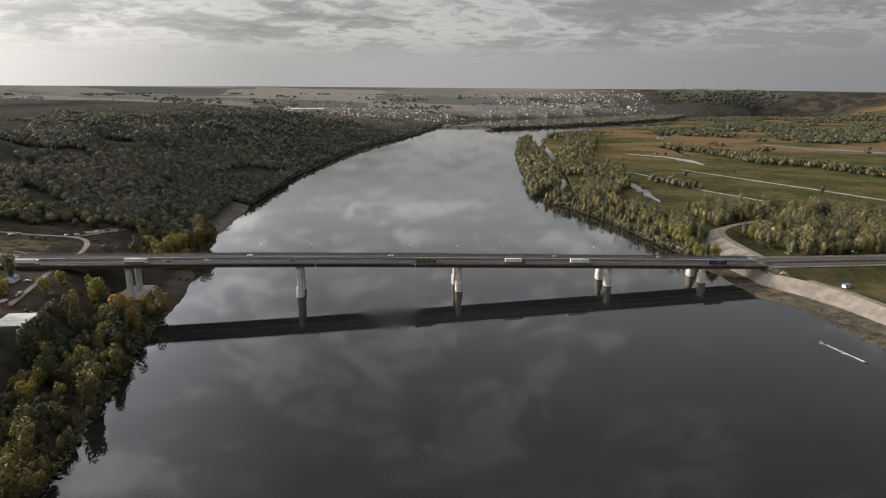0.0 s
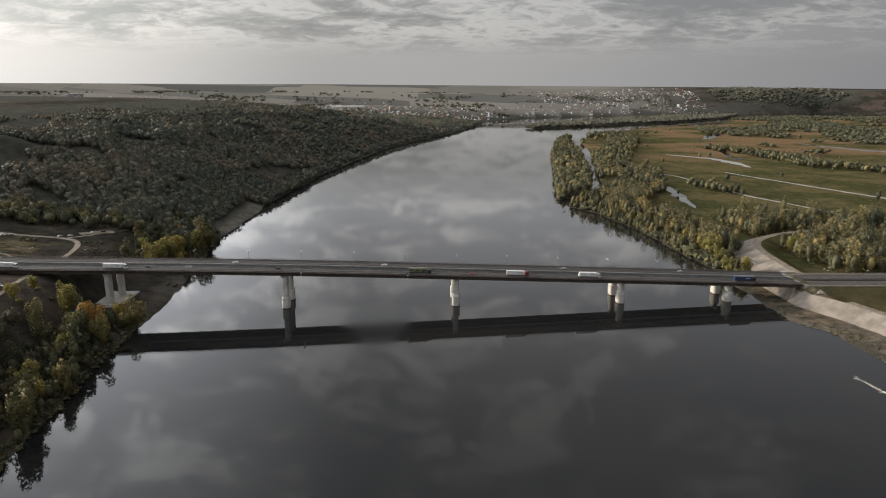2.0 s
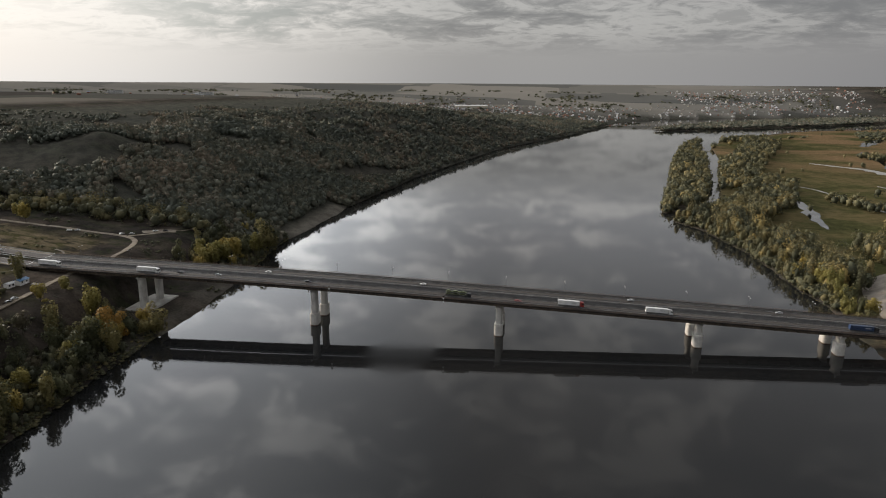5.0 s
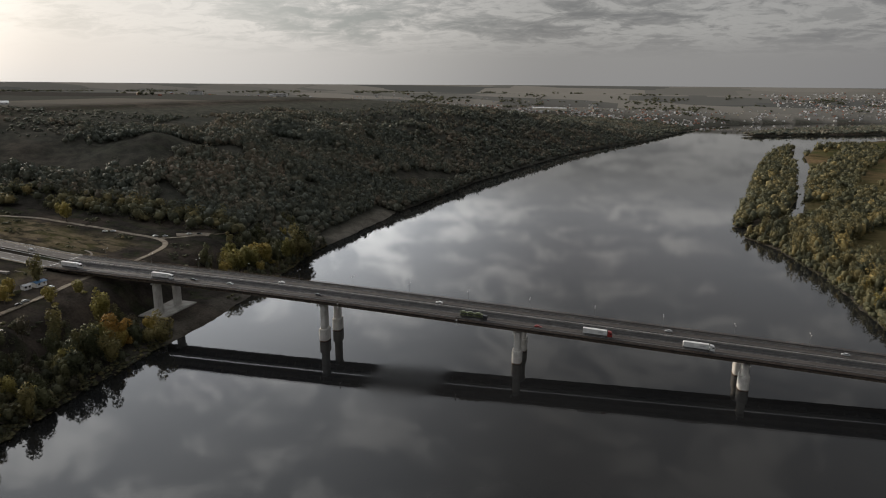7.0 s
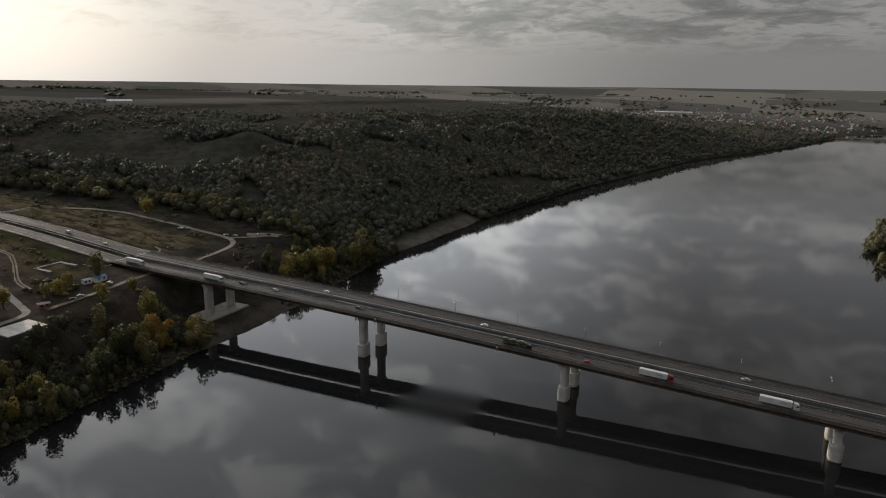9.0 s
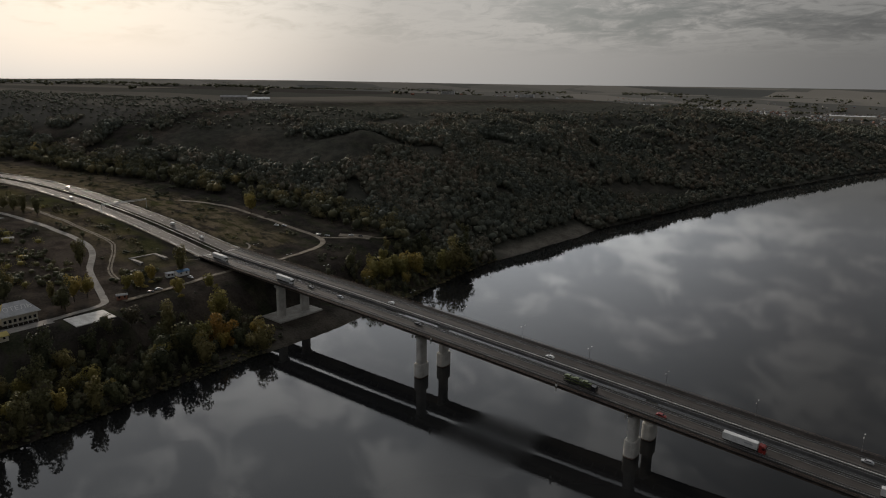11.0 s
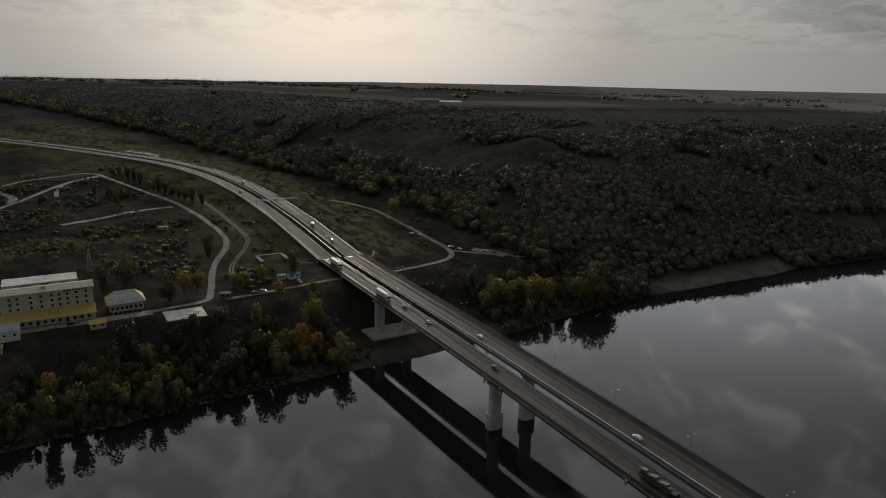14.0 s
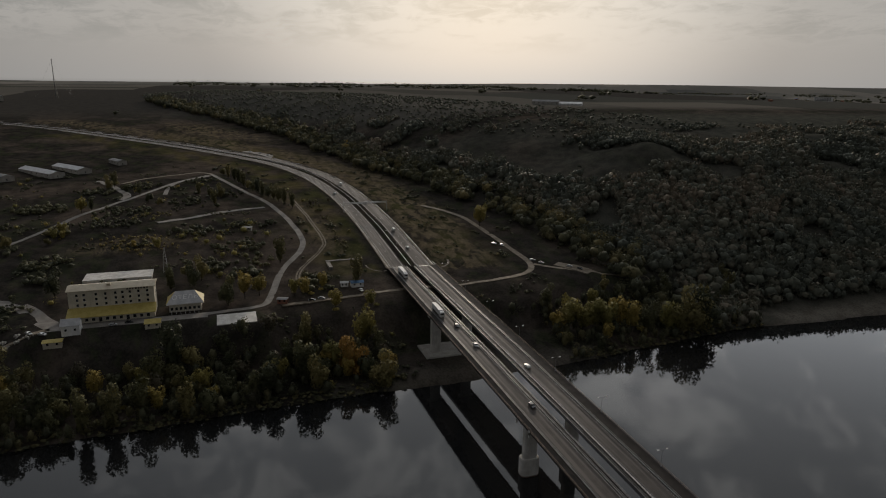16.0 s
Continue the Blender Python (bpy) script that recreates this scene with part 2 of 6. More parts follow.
def material(name, rough=0.8, metal=0.0, spec=0.3):
    """An empty procedural surface: its net, its shader and its place on the object in metres."""
    m = bpy.data.materials.new(name)
    m.use_nodes = True
    net = Net(m.node_tree)
    bsdf = m.node_tree.nodes["Principled BSDF"]
    bsdf.inputs["Roughness"].default_value, bsdf.inputs["Metallic"].default_value = rough, metal
    bsdf.inputs["Specular IOR Level"].default_value = spec
    geo = m.node_tree.nodes.new("ShaderNodeNewGeometry")
    MATS[name] = m
    return m, net, bsdf, geo


def bump(net, bsdf, height, strength, distance):
    node = net.tree.nodes.new("ShaderNodeBump")
    node.inputs["Strength"].default_value, node.inputs["Distance"].default_value = strength, distance
    net.wire(height, node.inputs["Height"])
    net.wire(node.outputs[0], bsdf.inputs["Normal"])


def plain(name, a, b, size=3.0, fine=0.25, rough=0.8, metal=0.0, spec=0.3, relief=0.0, streak=0.0):
    """Two tones that mix at two scales, with optional relief and streaks that run down."""
    m, net, bsdf, geo = material(name, rough, metal, spec)
    pos = geo.outputs["Position"]
    n1, n2 = net.noise(pos, 1 / size, 5), net.noise(pos, 1 / fine, 3)
    f = net.math("ADD", net.math("MULTIPLY", n1, 0.7), net.math("MULTIPLY", n2, 0.3))
    col = net.mix(net.span(f, 0.38, 0.62), a, b)
    if streak:
        run = net.noise(net.vmath("MULTIPLY", pos, (1.0, 1.0, 0.08)), 1.6, 4)
        col = net.mix(net.math("MULTIPLY", net.span(run, 0.5, 0.72), streak), col, tuple(c * 0.45 for c in a[:3]))
    net.wire(col, bsdf.inputs["Base Color"])
    net.wire(net.span(n2, 0.3, 0.7, max(rough - 0.08, 0.02), min(rough + 0.08, 1)), bsdf.inputs["Roughness"])
    if relief:
        bump(net, bsdf, n2, 0.5, relief)
    return m


def make_water():
    m, net, bsdf, geo = material("water", 0.03, 0.0, 0.5)
    pos = geo.outputs["Position"]
    silt = net.noise(pos, 0.006, 3)
    net.wire(net.mix(net.span(silt, 0.35, 0.65), (0.012, 0.0125, 0.013), (0.018, 0.0175, 0.017)), bsdf.inputs["Base Color"])
    bsdf.inputs["IOR"].default_value = 1.333
    # a slow stir of the water downstream of the second pier, and light ripples in the current
    off = net.vmath("SUBTRACT", pos, (-56.0, -36.0, 0.0))
    wide = net.vmath("LENGTH", net.vmath("MULTIPLY", off, (1 / 27.0, 1 / 52.0, 0.0)))
    patch = net.span(net.math("ADD", wide, net.math("MULTIPLY", net.noise(pos, 0.03, 3), 0.5)), 0.75, 1.35, 1.0, 0.0)
    wind = net.span(net.noise(net.vmath("MULTIPLY", pos, (1.0, 0.35, 1.0)), 0.012, 4), 0.48, 0.66)
    rough = net.math("ADD", net.math("MULTIPLY", patch, 0.16), net.math("MULTIPLY", wind, 0.02))
    net.wire(net.math("ADD", rough, 0.015), bsdf.inputs["Roughness"])
    r1 = net.noise(net.vmath("MULTIPLY", pos, (1.0, 0.6, 1.0)), 0.22, 3)
    r2 = net.noise(pos, 1.1, 2)
    hgt = net.math("ADD", r1, net.math("MULTIPLY", r2, 0.25))
    bump(net, bsdf, hgt, 0.28, 0.045)
    return m


def make_ground():
    """Grass, dry meadow, ploughed field, bare bank: which one is told by the mesh's own layers."""
    m, net, bsdf, geo = material("ground", 1.0, 0.0, 0.0)
    pos = geo.outputs["Position"]

    def layer(name):
        node = net.tree.nodes.new("ShaderNodeAttribute")
        node.attribute_name = name
        return node.outputs["Fac"]

    n_big, n_mid, n_fine = net.noise(pos, 0.012, 5), net.noise(pos, 0.09, 5, 0.6), net.noise(pos, 0.7, 4, 0.65)
    blend = net.math("ADD", net.math("MULTIPLY", n_mid, 0.6), net.math("MULTIPLY", n_fine, 0.4))
    f = net.span(blend, 0.36, 0.64)
    floor = net.mix(f, (0.056, 0.057, 0.048), (0.098, 0.094, 0.078))
    grass = net.mix(f, (0.0235, 0.0215, 0.0185), (0.052, 0.0455, 0.040))
    n_patch = net.noise(net.vmath("MULTIPLY", pos, (1.0, 1.6, 1.0)), 0.035, 5, 0.6, 0.8)
    grass = net.mix(net.span(n_patch, 0.50, 0.58), grass, net.mix(f, (0.025, 0.028, 0.0185), (0.054, 0.054, 0.036)))
    grass = net.mix(net.span(n_big, 0.46, 0.60), grass, net.mix(f, (0.050, 0.0415, 0.034), (0.104, 0.084, 0.069)))
    meadow = net.mix(net.span(n_big, 0.42, 0.60), net.mix(f, (0.040, 0.044, 0.019), (0.080, 0.077, 0.034)), net.mix(f, (0.078, 0.067, 0.032), (0.128, 0.103, 0.053)))
    red = net.span(net.noise(net.vmath("MULTIPLY", pos, (0.6, 1.0, 1.0)), 0.0042, 4, 0.5, 0.6), 0.42, 0.56)
    parts = net.tree.nodes.new("ShaderNodeSeparateXYZ")
    net.wire(pos, parts.inputs[0])
    red = net.math("MULTIPLY", red, net.span(parts.outputs[1], 760, 1150))
    meadow = net.mix(red, meadow, net.mix(f, (0.135, 0.092, 0.050), (0.20, 0.135, 0.078)))
    strip = net.tree.nodes.new("ShaderNodeTexVoronoi")
    strip.distance, strip.inputs["Scale"].default_value = "CHEBYCHEV", 0.0032
    net.wire(net.vmath("MULTIPLY", pos, (0.45, 1.0, 0.0)), strip.inputs["Vector"])
    tone = net.tree.nodes.new("ShaderNodeSeparateColor")
    net.wire(strip.outputs["Color"], tone.inputs[0])
    field = net.mix(tone.outputs[0], (0.066, 0.067, 0.060), (0.175, 0.158, 0.135))
    field = net.mix(net.span(tone.outputs[1], 0.6, 0.7), field, (0.050, 0.046, 0.042))
    field = net.mix(0.25, field, net.mix(f, (0.052, 0.052, 0.045), (0.120, 0.110, 0.094)))
    # pale crop stubble, lightened further to stand in for distance haze
    stubble_haze = net.mix(tone.outputs[2], (0.105, 0.106, 0.100), (0.245, 0.228, 0.20))
    sand = net.mix(f, (0.10, 0.089, 0.074), (0.18, 0.163, 0.138))
    col = net.mix(layer("grass"), floor, grass)
    col = net.mix(layer("meadow"), col, meadow)
    col = net.mix(layer("field"), col, field)
    col = net.mix(layer("stubble_haze"), col, stubble_haze)
    straw = net.mix(f, (0.090, 0.073, 0.048), (0.185, 0.148, 0.098))
    tufts = net.span(net.noise(net.vmath("MULTIPLY", pos, (0.7, 1.4, 1.0)), 0.11, 5, 0.65, 0.6), 0.40, 0.58)
    col = net.mix(net.math("MULTIPLY", layer("dry"), tufts), col, straw)
    bare = net.math("MULTIPLY", layer("bare"), net.span(n_fine, 0.25, 0.55, 0.55, 1.0))
    col = net.mix(bare, col, sand)
    net.wire(col, bsdf.inputs["Base Color"])
    bump(net, bsdf, blend, 0.8, 0.6)
    return m


def make_leaf(name, tones, use_layer, through_light=0.13, spread_lo=0.82, spread_hi=1.14):
    """Leaf clumps: tones from dark to light; each clump and each tree differs a little."""
    m, net, bsdf, geo = material(name, 0.7, 0.0, 0.1)
    if use_layer:
        node = net.tree.nodes.new("ShaderNodeAttribute")
        node.attribute_name = "kindness"
        pick = node.outputs["Fac"]
    else:
        pick = net.tree.nodes.new("ShaderNodeObjectInfo").outputs["Random"]
    ramp_node = net.tree.nodes.new("ShaderNodeValToRGB")
    el = ramp_node.color_ramp.elements
    el[0].position, el[0].color = 0.0, (*tones[0], 1)
    el[1].position, el[1].color = 1.0, (*tones[-1], 1)
    for n, tone in enumerate(tones[1:-1]):
        e = el.new((n + 1) / (len(tones) - 1))
        e.color = (*tone, 1)
    own = geo.outputs["Random Per Island"]
    net.wire(net.math("ADD", pick, net.math("MULTIPLY", net.math("SUBTRACT", own, 0.5), 0.14), clamp=True), ramp_node.inputs[0])
    light = net.span(own, 0.0, 1.0, spread_lo, spread_hi, "LINEAR")
    col = net.vmath("SCALE", ramp_node.outputs[0])
    col.node.inputs["Scale"].default_value = 1.0
    net.wire(light, col.node.inputs["Scale"])
    net.wire(col, bsdf.inputs["Base Color"])
    soft = net.tree.nodes.new("ShaderNodeBsdfTranslucent")
    net.wire(col, soft.inputs[0])
    both = net.tree.nodes.new("ShaderNodeMixShader")
    both.inputs[0].default_value = through_light
    net.wire(bsdf.outputs[0], both.inputs[1])
    net.wire(soft.outputs[0], both.inputs[2])
    net.wire(both.outputs[0], net.tree.nodes["Material Output"].inputs[0])
    return m


def make_asphalt(name, a, b, worn):
    m, net, bsdf, geo = material(name, 0.7, 0.0, 0.3)
    pos = geo.outputs["Position"]
    n1, n2 = net.noise(pos, 0.15, 4), net.noise(pos, 2.5, 4)
    col = net.mix(net.span(net.math("ADD", net.math("MULTIPLY", n1, 0.5), net.math("MULTIPLY", n2, 0.5)), 0.4, 0.6), a, b)
    lane = net.noise(net.vmath("MULTIPLY", pos, (0.02, 1.0, 0.0)), 0.55, 2)
    col = net.mix(net.span(lane, 0.45, 0.62, 0.0, 0.6), col, worn)
    net.wire(col, bsdf.inputs["Base Color"])
    net.wire(net.span(lane, 0.4, 0.65, 0.86, 0.72), bsdf.inputs["Roughness"])
    return m


WATER, GROUND = make_water(), make_ground()
WOOD_TONES = [(0.104, 0.114, 0.094), (0.124, 0.131, 0.102), (0.157, 0.151, 0.114), (0.194, 0.168, 0.127), (0.226, 0.184, 0.136)]
BANK_TONES = [(0.078, 0.082, 0.055), (0.116, 0.114, 0.066), (0.170, 0.150, 0.078), (0.240, 0.196, 0.090), (0.34, 0.258, 0.098)]
LEAF_WOOD = make_leaf("leaf_wood", WOOD_TONES, True, 0.05, 0.88, 1.1)
LEAF_BANK = make_leaf("leaf_bank", BANK_TONES, True)
LEAF_GREEN = make_leaf("leaf_green", [(0.068, 0.074, 0.045), (0.105, 0.106, 0.055), (0.158, 0.144, 0.068), (0.235, 0.197, 0.081)], False)
LEAF_GOLD = make_leaf("leaf_gold", [(0.21, 0.195, 0.070), (0.29, 0.245, 0.078), (0.37, 0.275, 0.080)], False)
LEAF_ORANGE = make_leaf("leaf_orange", [(0.34, 0.205, 0.060), (0.42, 0.245, 0.064)], False)
LEAF_GREY = make_leaf("leaf_grey", [(0.075, 0.07, 0.048), (0.12, 0.10, 0.065)], False)
BARK = plain("bark", (0.055, 0.045, 0.035), (0.12, 0.10, 0.08), 1.0, 0.15, 0.9)
ASPHALT = make_asphalt("asphalt", (0.047, 0.041, 0.037), (0.069, 0.0595, 0.0535), (0.092, 0.079, 0.070))
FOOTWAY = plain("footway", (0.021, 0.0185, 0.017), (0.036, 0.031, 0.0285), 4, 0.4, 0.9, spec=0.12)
DIRT = plain("dirt_road", (0.14, 0.115, 0.085), (0.25, 0.21, 0.16), 4, 0.6, 0.95)
CONCRETE = plain("concrete", (0.34, 0.32, 0.29), (0.46, 0.44, 0.40), 5, 0.5, 0.85, streak=0.35)
PALE = plain("pale_concrete", (0.50, 0.475, 0.44), (0.66, 0.64, 0.60), 4, 0.4, 0.8, streak=0.3)
SLAB = plain("slope_concrete", (0.172, 0.147, 0.122), (0.258, 0.226, 0.192), 9, 0.7, 0.9)
STEEL = plain("grey_steel", (0.11, 0.11, 0.112), (0.17, 0.17, 0.168), 6, 0.6, 0.5, 0.0, streak=0.25)
ZINC = plain("zinc_rail", (0.42, 0.42, 0.42), (0.55, 0.55, 0.54), 3, 0.3, 0.45, 0.6)
RUST = plain("brown_rail", (0.13, 0.085, 0.06), (0.20, 0.14, 0.11), 3, 0.3, 0.7)
LINE = plain("road_paint", (0.26, 0.255, 0.24), (0.42, 0.41, 0.395), 3, 0.2, 0.7)
# cool pale sand tone that stands in for sky reflected in the ditches
SKY_SAND = plain("sky_pale_sand", (0.20, 0.198, 0.19), (0.32, 0.315, 0.30), 8, 1.0, 0.4)
GIRDER = plain("brown_girder", (0.14, 0.112, 0.09), (0.215, 0.172, 0.138), 6, 0.6, 0.55, 0.0, streak=0.25)
LIGHT = plain("light_parapet", (0.56, 0.55, 0.53), (0.70, 0.69, 0.67), 4, 0.4, 0.7, streak=0.2)



# ---- mesh helpers ----
def mesh_of(name, verts, faces, mat, smooth_faces=False):
    me = bpy.data.meshes.new(name)
    if isinstance(verts, np.ndarray):
        n, k = faces.shape
        me.vertices.add(len(verts))
        me.vertices.foreach_set("co", verts.astype(np.float32).ravel())
        me.loops.add(n * k)
        me.loops.foreach_set("vertex_index", faces.astype(np.int32).ravel())
        me.polygons.add(n)
        me.polygons.foreach_set("loop_start", np.arange(0, n * k, k, dtype=np.int32))
        me.update(calc_edges=True)
    else:
        me.from_pydata(verts, [], faces)
    if smooth_faces:
        me.polygons.foreach_set("use_smooth", np.ones(len(me.polygons), bool))
    for one in mat if isinstance(mat, (list, tuple)) else [mat]:
        me.materials.append(one)
    me.validate()
    return me


class Build:
    """Gathers the vertices and faces of one part."""

    def __init__(self):
        self.v, self.f = [], []

    def box(self, x0, x1, y0, y1, z0, z1, bevel=0.0):
        if bevel:
            return self.loft([[(x0 + b, y0 + b, z), (x1 - b, y0 + b, z), (x1 - b, y1 - b, z), (x0 + b, y1 - b, z)]
                              for z, b in ((z0, bevel), (z0 + bevel, 0), (z1 - bevel, 0), (z1, bevel))])
        return self.loft([[(x0, y0, z), (x1, y0, z), (x1, y1, z), (x0, y1, z)] for z in (z0, z1)])

    def loft(self, rings, closed=True, caps=True):
        base, n = len(self.v), len(rings[0])
        for ring in rings:
            self.v += [tuple(p) for p in ring]
        for a in range(len(rings) - 1):
            for b in range(n if closed else n - 1):
                c = (b + 1) % n
                self.f.append((base + a * n + b, base + a * n + c, base + (a + 1) * n + c, base + (a + 1) * n + b))
        if caps and closed:
            self.f.append(tuple(base + b for b in reversed(range(n))))
            self.f.append(tuple(base + (len(rings) - 1) * n + b for b in range(n)))
        return self

    def tube(self, points, radii, n=6):
        rings = []
        for k, p in enumerate(points):
            p = Vector(p)
            a = Vector(points[max(k - 1, 0)])
            b = Vector(points[min(k + 1, len(points) - 1)])
            turn = (b - a).to_track_quat("Z", "Y")
            r = radii[k] if isinstance(radii, (list, tuple)) else radii
            rings.append([p + turn @ Vector((r * math.cos(i * 6.2832 / n), r * math.sin(i * 6.2832 / n), 0)) for i in range(n)])
        return self.loft(rings)

    def lathe(self, cx, cy, rings, n=12, sx=1.0, sy=1.0):
        return self.loft([[(cx + r * sx * math.cos(i * 6.2832 / n), cy + r * sy * math.sin(i * 6.2832 / n), z) for i in range(n)] for r, z in rings])

    def quad(self, *pts):
        base = len(self.v)
        self.v += [tuple(p) for p in pts]
        self.f.append(tuple(range(base, base + len(pts))))
        return self

    def mesh(self, name, mat, soft=False):
        me = mesh_of(name, self.v, self.f, mat, soft)
        bm = bmesh.new()
        bm.from_mesh(me)
        bmesh.ops.recalc_face_normals(bm, faces=bm.faces)
        bm.to_mesh(me)
        bm.free()
        return me


def part(name, build, mat, parent=None, label="", soft=False):
    """One mesh object under a thing or a part."""
    ob = new(name, build.mesh(name, mat, soft) if isinstance(build, Build) else build)
    ob.parent = parent
    if label:
        ob["label"] = label
    return ob


def thing(name, label, category, group="", kind="", m=None):
    ob = new(name)
    ob.empty_display_size = 1
    if m is not None:
        ob.matrix_basis = m
    return tagged(ob, label, category, group, kind)


def solid(name, build, mat, label, category, group="", kind="", soft=False):
    return tagged(part(name, build, mat, None, "", soft), label, category, group, kind)


def gz(x, y):
    return float(max(ground(x, y), 0.0))


# ---- ground and water ----
def graded(lo, a, b, hi, step, grow):
    mid = list(np.arange(a, b + 0.1, step))
    left, right, s = [a], [mid[-1]], step
    while left[-1] > lo:
        s *= grow
        left.append(left[-1] - s)
    s = step
    while right[-1] < hi:
        s *= grow
        right.append(right[-1] + s)
    return np.array(left[:0:-1] + mid + right[1:])


def make_land():
    gx, gy = graded(-5200, -560, 480, 5200, 5.0, 1.045), graded(-2500, -280, 640, 5000, 6.0, 1.035)
    x, y = np.meshgrid(gx, gy)
    z = ground(x, y)
    nx, ny = len(gx), len(gy)
    idx = np.arange(nx * ny).reshape(ny, nx)
    faces = np.stack([idx[:-1, :-1], idx[:-1, 1:], idx[1:, 1:], idx[1:, :-1]], -1).reshape(-1, 4)
    me = mesh_of("ground", np.stack([x, y, z], -1).reshape(-1, 3), faces, GROUND, True)
    dl, dr = ramp(y, LEFT_SHORE) - x, x - ramp(y, RIGHT_SHORE)
    r = np.hypot(x, y + 300)
    foot = ramp(-x, (200, 185, 260, 178, 352, 158, 460, 140, 700, 60, 1000, -30, 1600, -300))
    hillside = smooth(-20, 40, y - foot) * (1 - smooth(430, 560, dl)) * (dl > 0)
    open_hill = sum(blob(x, y, *c) for c in CLEARINGS)
    grass = np.clip(1 - hillside + 0.3 * open_hill, 0, 1)
    meadow = smooth(20, 60, dr) * (dr > 0)
    verge = along(ROAD, x, y)[0]
    verge = smooth(20, 26, verge) * (1 - smooth(45, 80, verge + 18 * waves(x, y, 70, 3))) * (x < -335) * (x > -1000)
    meadow = np.maximum(meadow, 0.9 * verge * smooth(-0.5, 0.3, waves(x, y, 45, 6)))
    near_road = along(ROAD, x, y)[0]
    north = y > np.interp(x, [p[0] for p in ROAD[::-1]], [p[1] for p in ROAD[::-1]])
    dry = smooth(19, 24, near_road) * (1 - smooth(58, 78, near_road + 10 * waves(x, y, 60, 2))) * north * (x < -330) * (x > -1150)
    dry = np.maximum(dry, 0.8 * blob(x, y, -455, -44, 110, 14, 6))
    dry = np.maximum(dry, 0.9 * blob(x, y, -425, -178, 18, 42, 10))
    dry = np.maximum(dry, blob(x, y, -1010, -120, 130, 40, 36))
    dry = np.maximum(dry, 0.85 * smooth(2, 10, dr) * (1 - smooth(34, 60, dr)) * (y < 60))
    field = smooth(520, 640, dl) * (dl > 0) * smooth(85, 105, z) + smooth(2600, 3100, r) * (z > 12)
    bare = (1 - smooth(0.6, 1.7, z)) * (z > -1) * np.where(y > 70, 0.25, 0.4) * (dr > -20)
    bare = np.maximum(bare, smooth(-6, 4, dl) * (1 - smooth(10, 26, dl)) * (smooth(238, 262, y) * (1 - smooth(400, 440, y))))
    bare = np.maximum(bare, 0.35 * smooth(4, 12, dr) * (1 - smooth(34, 50, dr)) * (1 - smooth(-60, -40, y)))
    bare = np.maximum(bare, 0.45 * smooth(-3, 2, dl) * (1 - smooth(10, 24, dl)) * (np.abs(y - 15) < 90))
    # the stubble layer grows with distance, so haze is painted into far fields
    for name, value in (("grass", grass), ("meadow", meadow), ("field", np.clip(field, 0, 1) * (1 - smooth(1300, 2000, x))), ("bare", np.clip(bare, 0, 1)), ("dry", np.clip(dry, 0, 1)), ("stubble_haze", smooth(2700, 3600, r) * (z > 12) * 0.9 * (1 - smooth(1100, 1900, x)))):
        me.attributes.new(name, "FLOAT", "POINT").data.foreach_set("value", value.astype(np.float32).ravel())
    tagged(new("ground", me), "wooded hills, dry meadows and fields along a river", "ground", "", "structure")


def blob(x, y, cx, cy, rx, ry, turn):
    c, s = math.cos(radians(turn)), math.sin(radians(turn))
    u, v = ((x - cx) * c + (y - cy) * s) / rx, ((y - cy) * c - (x - cx) * s) / ry
    return 1 - smooth(0.55, 1.3, np.hypot(u, v) + 0.15 * waves(x, y, 35, 6))


# open grass on the wooded hill: centre, half sizes, turn
CLEARINGS = [(-246, 630, 140, 22, 72), (-540, 235, 140, 50, 28), (-660, 190, 110, 40, 20), (-690, 265, 120, 40, 12), (-480, 318, 70, 24, 40), (-820, 300, 110, 40, 5), (-560, 395, 80, 26, 35)]
make_land()
wet = Build()
wx, wy = graded(-5200, -400, 400, 5200, 80, 1.3), graded(-2500, -400, 800, 5000, 80, 1.3)
for a in range(len(wx) - 1):
    for b in range(len(wy) - 1):
        wet.quad((wx[a], wy[b], 0), (wx[a + 1], wy[b], 0), (wx[a + 1], wy[b + 1], 0), (wx[a], wy[b + 1], 0))
solid("water", wet, WATER, "calm dark river reflecting grey clouds", "river", "", "structure")


# ---- bridges ----
DECKS = (2.7, 22.6)
PIERS = (-252.5, -126.0, 0.0, 126.0, 210.0)
HALF, X0, X1 = 7.2, -340.0, 266.0


def sweep(profile, xs, yc, lift=0.0):
    b = Build()
    b.loft([[(x, yc + skew(x) + py, float(deck_z(x)) + lift + pz) for py, pz in profile] for x in xs])
    return b


